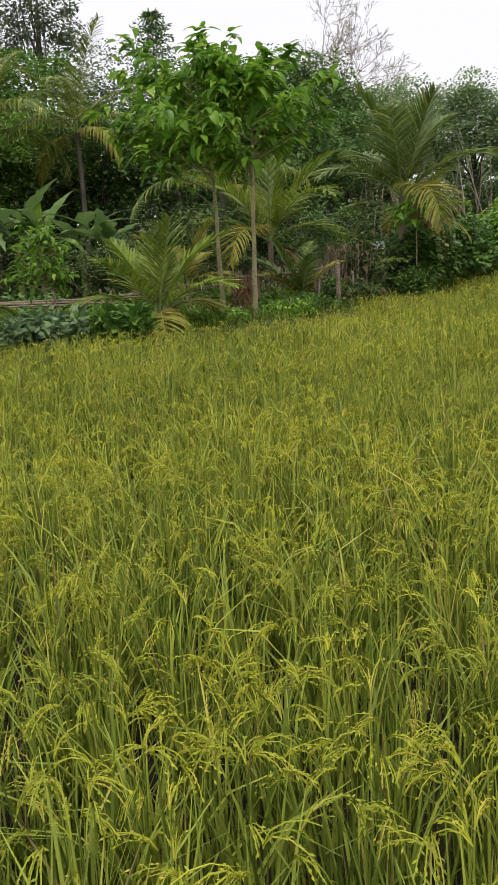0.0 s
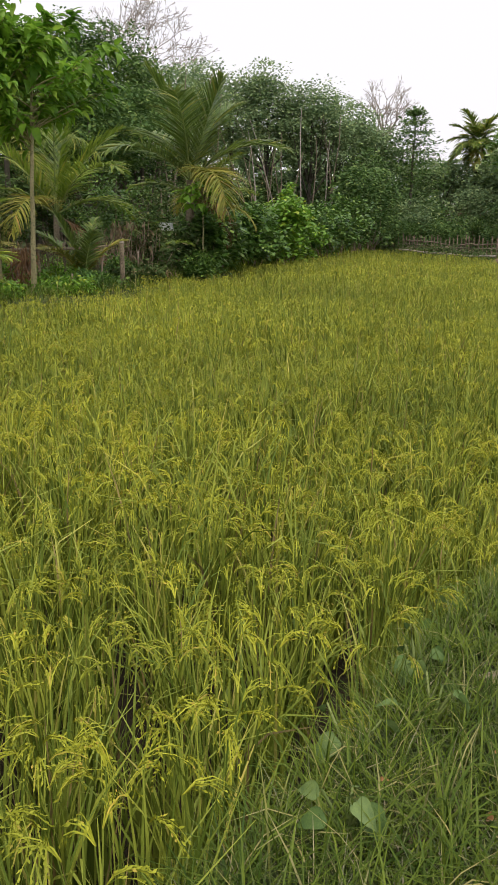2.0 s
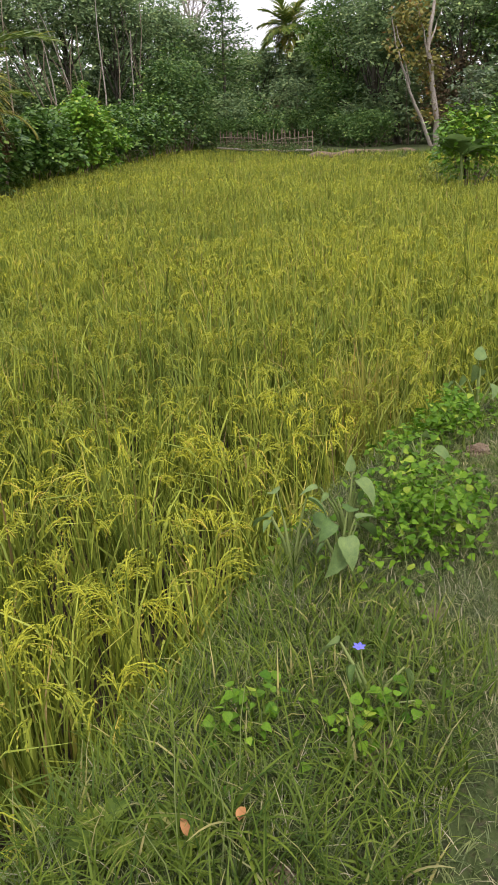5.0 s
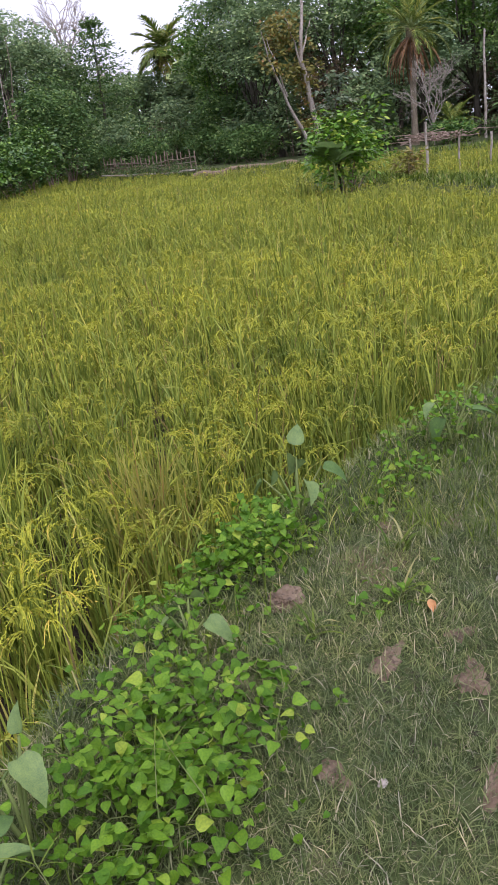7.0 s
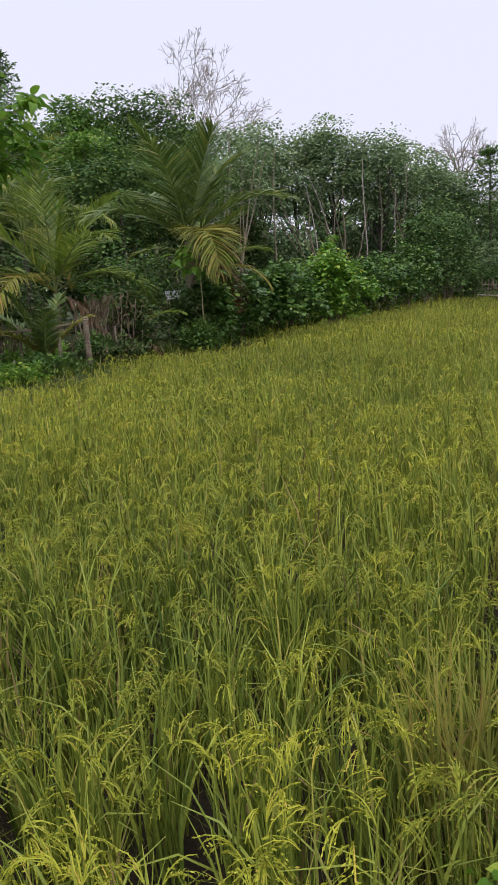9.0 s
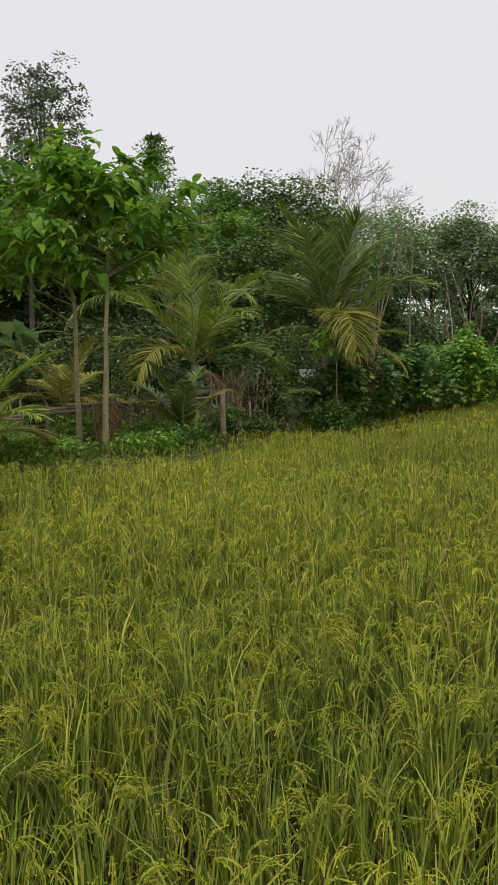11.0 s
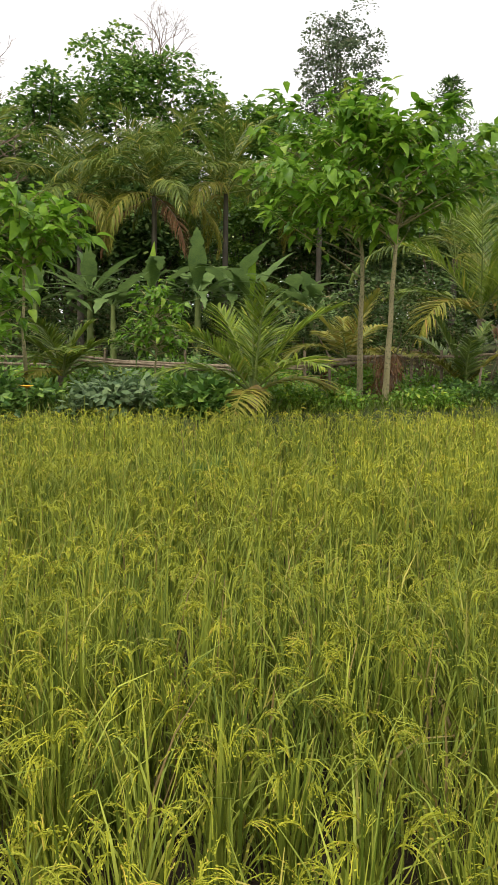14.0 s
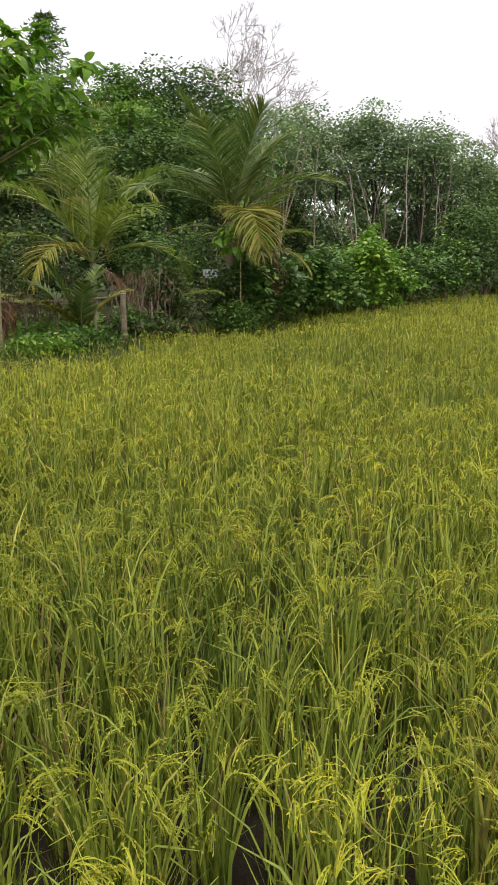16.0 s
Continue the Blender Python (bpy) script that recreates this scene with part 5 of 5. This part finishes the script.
turf.add(*strips(np.stack([x, y, height(x, y) - 0.003], -1), rng.uniform(0, 6.28, n), np.radians(rng.uniform(20, 75, n)), rng.uniform(0.022, 0.058, n), rng.uniform(0.0026, 0.0046, n), rng.uniform(0.2, 1.2, n), 1))
tagged(part("turf", turf, "turf"), "short trodden grey-green grass on the earth path", "grass", kind="stuff")

tall = Buf()
x, y, z = on_bank(9500, 1.6, 4.6, -0.95, 0.05)
n = len(x)
tall.add(*strips(np.stack([x, y, z - 0.01], -1), rng.uniform(0, 6.28, n), np.radians(rng.uniform(45, 88, n)), rng.uniform(0.09, 0.25, n) * np.clip(1.35 - 0.35 * (x - 1.6) / 1.5, 0.6, 1.2), rng.uniform(0.003, 0.0085, n), rng.uniform(0.3, 1.9, n), 3))
x, y, z = on_bank(3600, 4.6, 10.5, -0.45, 0.2)
n = len(x)
tall.add(*strips(np.stack([x, y, z - 0.01], -1), rng.uniform(0, 6.28, n), np.radians(rng.uniform(45, 88, n)), rng.uniform(0.06, 0.17, n), rng.uniform(0.003, 0.006, n), rng.uniform(0.3, 1.6, n), 4))
x, y = rng.uniform(6.4, 8.2, 4200), rng.uniform(2.8, 3.75, 4200)
tall.add(*strips(np.stack([x, y, height(x, y) - 0.01], -1), rng.uniform(0, 6.28, 4200), np.radians(rng.uniform(45, 88, 4200)), rng.uniform(0.05, 0.14, 4200), rng.uniform(0.003, 0.005, 4200), rng.uniform(0.3, 1.6, 4200), 3))
tagged(part("bank_grass", tall, "tall_grass"), "longer green grass along the paddy edge of the path", "grass", kind="stuff")

# grass on the banks farther off and along the garden edge
verge = Buf()
x = rng.uniform(-6, 16, 9000)
y = far_edge(x) + rng.uniform(-0.5, 1.6, 9000)
verge.add(*strips(np.stack([x, y, height(x, y)], -1), rng.uniform(0, 6.28, 9000), np.radians(rng.uniform(50, 88, 9000)), rng.uniform(0.12, 0.42, 9000), rng.uniform(0.012, 0.022, 9000), rng.uniform(0.3, 1.6, 9000), 2))
k = rng.random(8000)
x, y = 16.5 + 8 * k + rng.normal(0, 0.8, 8000), 4.2 + 13.8 * k + rng.normal(0, 0.6, 8000)
verge.add(*strips(np.stack([x, y, height(x, y)], -1), rng.uniform(0, 6.28, 8000), np.radians(rng.uniform(50, 88, 8000)), rng.uniform(0.10, 0.22, 8000), rng.uniform(0.02, 0.034, 8000), rng.uniform(0.3, 1.6, 8000), 2))
x = rng.uniform(14, 47, 9000)
y = far_edge(x) + rng.uniform(-0.6, 1.6, 9000)
verge.add(*strips(np.stack([x, y, height(x, y)], -1), rng.uniform(0, 6.28, 9000), np.radians(rng.uniform(50, 88, 9000)), rng.uniform(0.2, 0.6, 9000), rng.uniform(0.03, 0.06, 9000), rng.uniform(0.3, 1.6, 9000), 2))
az = np.radians(rng.uniform(32, 78, 7000))
d = np.interp(np.degrees(az), END_AZ, END_D) + rng.uniform(-0.4, 3.0, 7000)
x, y = 4.5 + d * np.sin(az), 2.5 + d * np.cos(az)
verge.add(*strips(np.stack([x, y, height(x, y)], -1), rng.uniform(0, 6.28, 7000), np.radians(rng.uniform(50, 88, 7000)), rng.uniform(0.15, 0.4, 7000), rng.uniform(0.03, 0.05, 7000), rng.uniform(0.3, 1.6, 7000), 2))
tagged(part("verge_grass", verge, "tall_grass"), "green grass on the banks round the paddy", "grass", kind="stuff")

def uneven(shape, n, amount):
    j = 1 + amount * rng.normal(0, 1, n + 1)
    return lambda k: shape(k) * j[np.round(k * n).astype(int)]


HEART = [leaf_mesh("leaf", L, W, bd, "vine_leaf", uneven(heart_shape, 7, 0.05), fd, 7, 0.05) for L, W, bd, fd in ((0.085, 0.075, 0.5, 0.30), (0.07, 0.06, 0.9, 0.2), (0.095, 0.078, 0.4, 0.36), (0.08, 0.065, 1.1, 0.3), (0.09, 0.075, 0.1, 0.22))]


def vine(x, y, w, d, h, n, label, turn=0.0):
    t = thing("creeping_vine", x, y, float(height(np.array(x), np.array(y))), label, "vine", "creeping vines on the bank")
    z0 = float(height(np.array(x), np.array(y)))
    b = Buf()
    for _ in range(10):
        e = np.array([rng.normal(0, w * 0.2), rng.normal(0, d * 0.2), h * rng.uniform(0.1, 0.4)])
        b.add(*tube(wobble((rng.normal(0, 0.05), rng.normal(0, 0.05), 0), e, 6, 0.02), 0.0018, 3))
    part("runner_net", b, "green_stem", t)["kind"] = "stuff"
    for i in range(n):
        px, py = rng.normal(0, w * 0.30), rng.normal(0, d * 0.30)
        px, py = px * math.cos(turn) - py * math.sin(turn), px * math.sin(turn) + py * math.cos(turn)
        gz = float(height(np.array(x + px), np.array(y + py))) - z0
        pz = gz + 0.03 + h * (rng.random() ** 0.8) * math.exp(-((px / w) ** 2 + (py / d) ** 2) * 2.5)
        ob = new("leaf", HEART[i % 5])
        ob.parent = t
        s = rng.uniform(0.22, 0.46)
        ob.matrix_basis = Matrix.Translation((px, py, pz)) @ Euler((rng.normal(-0.35, 0.4), rng.normal(0, 0.35), rng.uniform(0, 6.28))).to_matrix().to_4x4() @ Matrix.Diagonal((s, s, s, 1))


for x, y, w, d, h, n, tr in ((5.12, 3.22, 0.75, 0.42, 0.22, 300, 0.2), (5.0, 3.1, 0.6, 0.36, 0.18, 300, 0.2), (5.25, 3.35, 0.5, 0.32, 0.16, 220, 0.3), (5.45, 3.62, 0.40, 0.25, 0.16, 110, 0.4), (6.05, 3.80, 0.62, 0.30, 0.20, 300, 0.1), (5.9, 3.72, 0.5, 0.28, 0.16, 200, 0.1), (3.85, 2.74, 0.26, 0.16, 0.16, 70, 0.3), (4.08, 2.55, 0.34, 0.16, 0.08, 70, 0.0), (7.35, 3.78, 0.9, 0.34, 0.18, 240, 0.0), (6.75, 3.62, 0.45, 0.25, 0.10, 80, 0.2), (6.0, 3.22, 0.32, 0.14, 0.05, 26, -0.3), (8.5, 3.8, 0.9, 0.3, 0.18, 140, 0.0), (4.75, 3.55, 0.3, 0.2, 0.12, 26, 0.0), (5.08, 3.16, 0.8, 0.40, 0.15, 260, 0.25), (6.02, 3.78, 0.55, 0.26, 0.13, 180, 0.1)):
    vine(x, y, w, d, h, n, "creeping vine with bright green heart-shaped leaves", tr)

TARO = [leaf_mesh("leaf", L, W * 1.2, bd, "taro_leaf", uneven(arrow_shape, 10, 0.04), 0.42, 10, 0.02) for L, W, bd in ((0.22, 0.12, 0.5), (0.26, 0.13, 0.9), (0.18, 0.10, 0.3))]


def taro(x, y, n, h, label, s0=1.0, az0=0.0):
    z0 = float(height(np.array(x), np.array(y)))
    t = thing("taro_plant", x, y, z0, label, "taro plant", "taro plants")
    for i in range(n):
        az = az0 + i * 2.2 + rng.normal(0, 0.3)
        r, hh = rng.uniform(0.04, 0.13) * s0, h * rng.uniform(0.55, 1.05)
        tip = np.array([r * math.sin(az), r * math.cos(az), hh])
        part("stalk", Buf().add(*tube([(0, 0, -0.02), tip * [0.5, 0.5, 0.6], tip], [0.007, 0.005, 0.003], 5)), "green_stem", t, smooth=True)
        ob = new("leaf", TARO[i % 3])
        ob.parent = t
        s = rng.uniform(0.30, 0.56) * s0
        ob.matrix_basis = Matrix.Translation(tip) @ Euler((rng.normal(-0.75, 0.45), rng.normal(0, 0.4), -az)).to_matrix().to_4x4() @ Matrix.Diagonal((s, s, s, 1))


for x, y, n, h, s, a in ((4.80, 3.32, 6, 0.24, 0.8, 0.5), (4.60, 3.17, 8, 0.24, 0.95, 1.2), (4.52, 3.32, 5, 0.26, 0.95, 0.2), (2.10, 1.98, 6, 0.16, 0.8, 0.6), (2.31, 2.26, 4, 0.15, 0.85, 1.9), (2.74, 2.50, 6, 0.17, 0.9, 2.0), (2.60, 2.26, 5, 0.14, 0.85, 0.3), (6.35, 3.85, 6, 0.24, 1.0, 0.9), (7.28, 3.72, 5, 0.22, 1.0, 2.4), (4.15, 2.62, 4, 0.16, 0.75, 0.0), (5.5, 3.55, 4, 0.16, 0.8, 1.0), (3.1, 2.72, 4, 0.12, 0.8, 0.4)):
    taro(x, y, n, h, "taro plant with dull grey-green arrow-shaped leaves", s, a)


def tuft(x, y, n, L, label, mat="tall_grass"):
    t = thing("grass_tuft", x, y, float(height(np.array(x), np.array(y))), label, "grass", "grass tufts on the path")
    part("blade_clump", Buf().add(*strips(rng.normal(0, 0.012, (n, 3)) * [1, 1, 0], rng.uniform(0, 6.28, n), np.radians(rng.uniform(35, 85, n)), rng.uniform(0.6, 1.1, n) * L, 0.011, rng.uniform(0.8, 1.9, n), 6)), mat, t)["kind"] = "stuff"


for x, y, n, L in ((3.31, 2.33, 16, 0.30), (3.62, 2.55, 12, 0.26), (2.95, 2.1, 14, 0.3), (3.75, 2.2, 14, 0.18), (6.05, 3.2, 18, 0.14), (3.35, 1.95, 14, 0.22), (2.3, 1.9, 14, 0.28), (5.75, 3.3, 12, 0.12), (6.3, 3.35, 14, 0.13), (2.62, 1.92, 18, 0.26), (2.8, 2.2, 14, 0.24), (3.2, 2.15, 18, 0.28), (3.45, 2.12, 14, 0.24), (2.5, 1.75, 14, 0.24), (3.95, 2.5, 16, 0.2), (4.35, 2.75, 16, 0.18)):
    tuft(x, y, n, L, "tuft of long pale-green arching grass")


def seed_grass(x, y, h, lean):
    t = thing("seed_grass", x, y, float(height(np.array(x), np.array(y))), "thin tall grass stalk with a pale seed head", "grass", "seeding grass stalks")
    tip = np.array([lean[0], lean[1], h])
    part("stalk", Buf().add(*tube(np.array([(0, 0, -0.01), tip * [0.3, 0.3, 0.55], tip]), [0.0022, 0.0016, 0.0009], 4)), "green_stem", t)
    for i in range(5):
        part("spike", Buf().add(*strips([tip * (0.94 + 0.012 * i)], i * 1.3 + x * 7, 0.7, 0.07, 0.004, 0.6, 4)), "tall_grass", t)


for x, y, h, lx, ly in ((3.48, 2.55, 0.34, 0.03, 0.02), (3.58, 2.50, 0.30, -0.04, 0.02), (3.70, 2.62, 0.38, 0.05, 0.0), (3.42, 2.46, 0.28, -0.06, 0.03), (5.05, 2.98, 0.30, -0.06, 0.04), (4.95, 3.05, 0.26, 0.05, 0.03), (5.3, 3.05, 0.22, 0.04, -0.02), (4.7, 2.95, 0.28, -0.03, 0.05), (3.0, 2.4, 0.3, 0.04, 0.02), (6.1, 3.5, 0.2, 0.03, 0.02)):
    seed_grass(x, y, h, (lx, ly))


def fern(x, y, n, L):
    t = thing("fern", x, y, float(height(np.array(x), np.array(y))), "small fern with bright feathery leaves", "fern", "small ferns")
    for i in range(n):
        part("frond", frond_buf(L * rng.uniform(0.8, 1.1), i * 2.4, np.radians(rng.uniform(30, 65)), np.radians(60), 11, 0.045, 0.016, 0.2, 1.1, 0.0018), ["tall_grass", "green_stem"], t)


for x, y in ((3.40, 2.70), (2.94, 2.54), (3.5, 2.62), (3.2, 2.62), (3.05, 2.45)):
    fern(x, y, 5, 0.10)


def lump(name, x, y, sx, sy, sz, mat, label, category, seed=1.0, turn=0.0, rough=1.0):
    bm = bmesh.new()
    bmesh.ops.create_icosphere(bm, subdivisions=4, radius=1.0)
    for v in bm.verts:
        nn = noise.noise(v.co * 1.6 + Vector((seed, 0, 0))) * 0.38 + noise.noise(v.co * 4.5 + Vector((seed, 3, 0))) * 0.16 + noise.noise(v.co * 12 + Vector((seed, 3, 5))) * 0.10
        v.co *= 1 + nn * rough
        v.co = Vector((v.co.x * sx, v.co.y * sy, v.co.z * sz))
    me = bpy.data.meshes.new(name)
    bm.to_mesh(me)
    bm.free()
    me.materials.append(M[mat])
    ob = new(name, me)
    ob.matrix_world = pose(x, y, float(height(np.array(x), np.array(y))) + sz * 0.45, 0, 0, turn)
    return tagged(ob, label, category)


chip = lump("stone", 2.97, 2.34, 0.085, 0.042, 0.045, "pale_stone", "pale cream and reddish wedge of stone lying in the grass", "stone", 2.0, -35, 0.35)
for v in chip.data.vertices:
    k = min(1.0, max(0.12, 0.55 + v.co.x / 0.17))
    v.co.z *= k
    v.co.y *= 0.4 + 0.6 * k
lump("clod", 5.85, 3.49, 0.062, 0.05, 0.03, "clod", "reddish brown clod of earth on the bank", "clod", 5.0, 10)
lump("clod", 3.58, 2.38, 0.07, 0.04, 0.015, "clod", "dry earth lump in the trodden grass", "clod", 9.0, 5)
lump("stone", 6.30, 2.97, 0.036, 0.03, 0.022, "white_stone", "small whitish stone on the path", "stone", 11.0, 0)
lump("stone", 5.40, 2.82, 0.013, 0.010, 0.008, "white_stone", "small pale pebble on the path", "stone", 13.0, 0)
lump("clod", 6.42, 3.50, 0.04, 0.03, 0.015, "clod", "dry crumbly earth lump beside the vines", "clod", 15.0, 0)


def soil_patch(x, y, rx, ry, turn):
    """A worn place in the turf: a thin uneven sheet of bare earth lying on the ground."""
    m, k = 26, 5
    a = np.linspace(0, 2 * np.pi, m, endpoint=False)
    out = 1 + 0.22 * np.sin(3 * a + x * 9) + 0.16 * np.sin(5 * a + y * 7) + rng.normal(0, 0.10, m)
    v = []
    for r in np.linspace(0.12, 1, k):
        px, py = np.cos(a) * rx * r * out, np.sin(a) * ry * r * out
        qx, qy = px * math.cos(turn) - py * math.sin(turn), px * math.sin(turn) + py * math.cos(turn)
        z = height(x + qx, y + qy) + 0.007 * (1 - r ** 3) + rng.normal(0, 0.0012, m) - (0.006 if r == 1 else 0)
        v.append(np.stack([x + qx, y + qy, z], -1))
    f = [(i * m + j, i * m + (j + 1) % m, (i + 1) * m + (j + 1) % m, (i + 1) * m + j) for i in range(k - 1) for j in range(m)]
    b = Buf().add(np.concatenate(v), f).add(v[0], [list(range(m))])
    tagged(part("soil_patch", b, "clod", smooth=True), "worn patch of bare reddish earth in the grass", "bare soil", "worn patches on the path")


for x, y, rx, ry, tn in ((5.78, 3.06, 0.10, 0.04, 0.2), (5.84, 2.84, 0.07, 0.05, 0.6), (5.36, 2.93, 0.06, 0.035, 1.2), (5.60, 2.62, 0.12, 0.06, 0.3), (5.98, 2.95, 0.05, 0.03, 2.4), (4.62, 2.78, 0.07, 0.04, 0.5), (5.02, 2.62, 0.06, 0.04, 1.0), (3.55, 2.30, 0.10, 0.06, 0.2), (6.55, 3.3, 0.08, 0.04, 0.4), (2.43, 2.0, 0.08, 0.05, 0.9), (2.27, 1.93, 0.06, 0.03, 0.2), (3.3, 2.2, 0.05, 0.035, 0.5), (4.05, 2.5, 0.09, 0.05, 0.3)):
    soil_patch(x, y, rx, ry, tn)

dl = thing("fallen_leaf", 6.0, 3.05, float(height(np.array(6.0), np.array(3.05))) + 0.03, "curled orange fallen leaf on the grass", "fallen leaf")
part("blade", Buf().add(*strips([(0, 0, 0)], 0.9, 0.25, 0.075, 0.026, 0.7, 6, leaf_shape, 0.35)), "orange_leaf", dl)
for x, y, a, L, lab in ((2.52, 1.80, 0.4, 0.05, "pale brown curled dead leaf lying in the grass"), (2.28, 2.10, 2.2, 0.035, "small dark red dead leaf caught in the grass"), (3.62, 2.52, 1.0, 0.04, "orange brown dead leaf standing in the grass"), (2.62, 2.05, 2.9, 0.04, "small brown dead leaf lying in the grass")):
    fallen = thing("fallen_leaf", x, y, float(height(np.array(x), np.array(y))) + 0.05, lab, "fallen leaf")
    part("blade", Buf().add(*strips([(0, 0, 0)], a, 0.5, L, L * 0.55, 1.0, 6, leaf_shape, 0.45)), "orange_leaf", fallen)
dl2 = thing("fallen_leaf", 3.52, 2.57, float(height(np.array(3.52), np.array(2.57))) + 0.05, "brown orange dead leaf caught in the grass", "fallen leaf")
part("blade", Buf().add(*strips([(0, 0, 0)], 0.3, 0.8, 0.045, 0.02, 0.9, 6, leaf_shape, 0.35)), "orange_leaf", dl2)
dl3 = thing("fallen_leaf", 2.42, 1.86, float(height(np.array(2.42), np.array(1.86))) + 0.05, "curled peach-coloured dead leaf lying on the grass", "fallen leaf")
part("blade", Buf().add(*strips([(0, 0, 0)], 1.9, 0.4, 0.055, 0.03, 1.2, 6, leaf_shape, 0.5)), "orange_leaf", dl3)
bf = thing("blue_flower", 4.21, 2.72, float(height(np.array(4.21), np.array(2.72))), "small violet-blue wildflower on a thin stalk", "flower")
part("stalk", Buf().add(*tube([(0, 0, -0.01), (0.01, 0, 0.06), (0, 0, 0.11)], 0.002, 4)), "green_stem", bf)
for a in np.linspace(0, 5.2, 6):
    part("petal", Buf().add(*strips([(0, 0, 0.11)], a, 0.6, 0.022, 0.014, 0.5, 3, leaf_shape)), "blue_petal", bf)
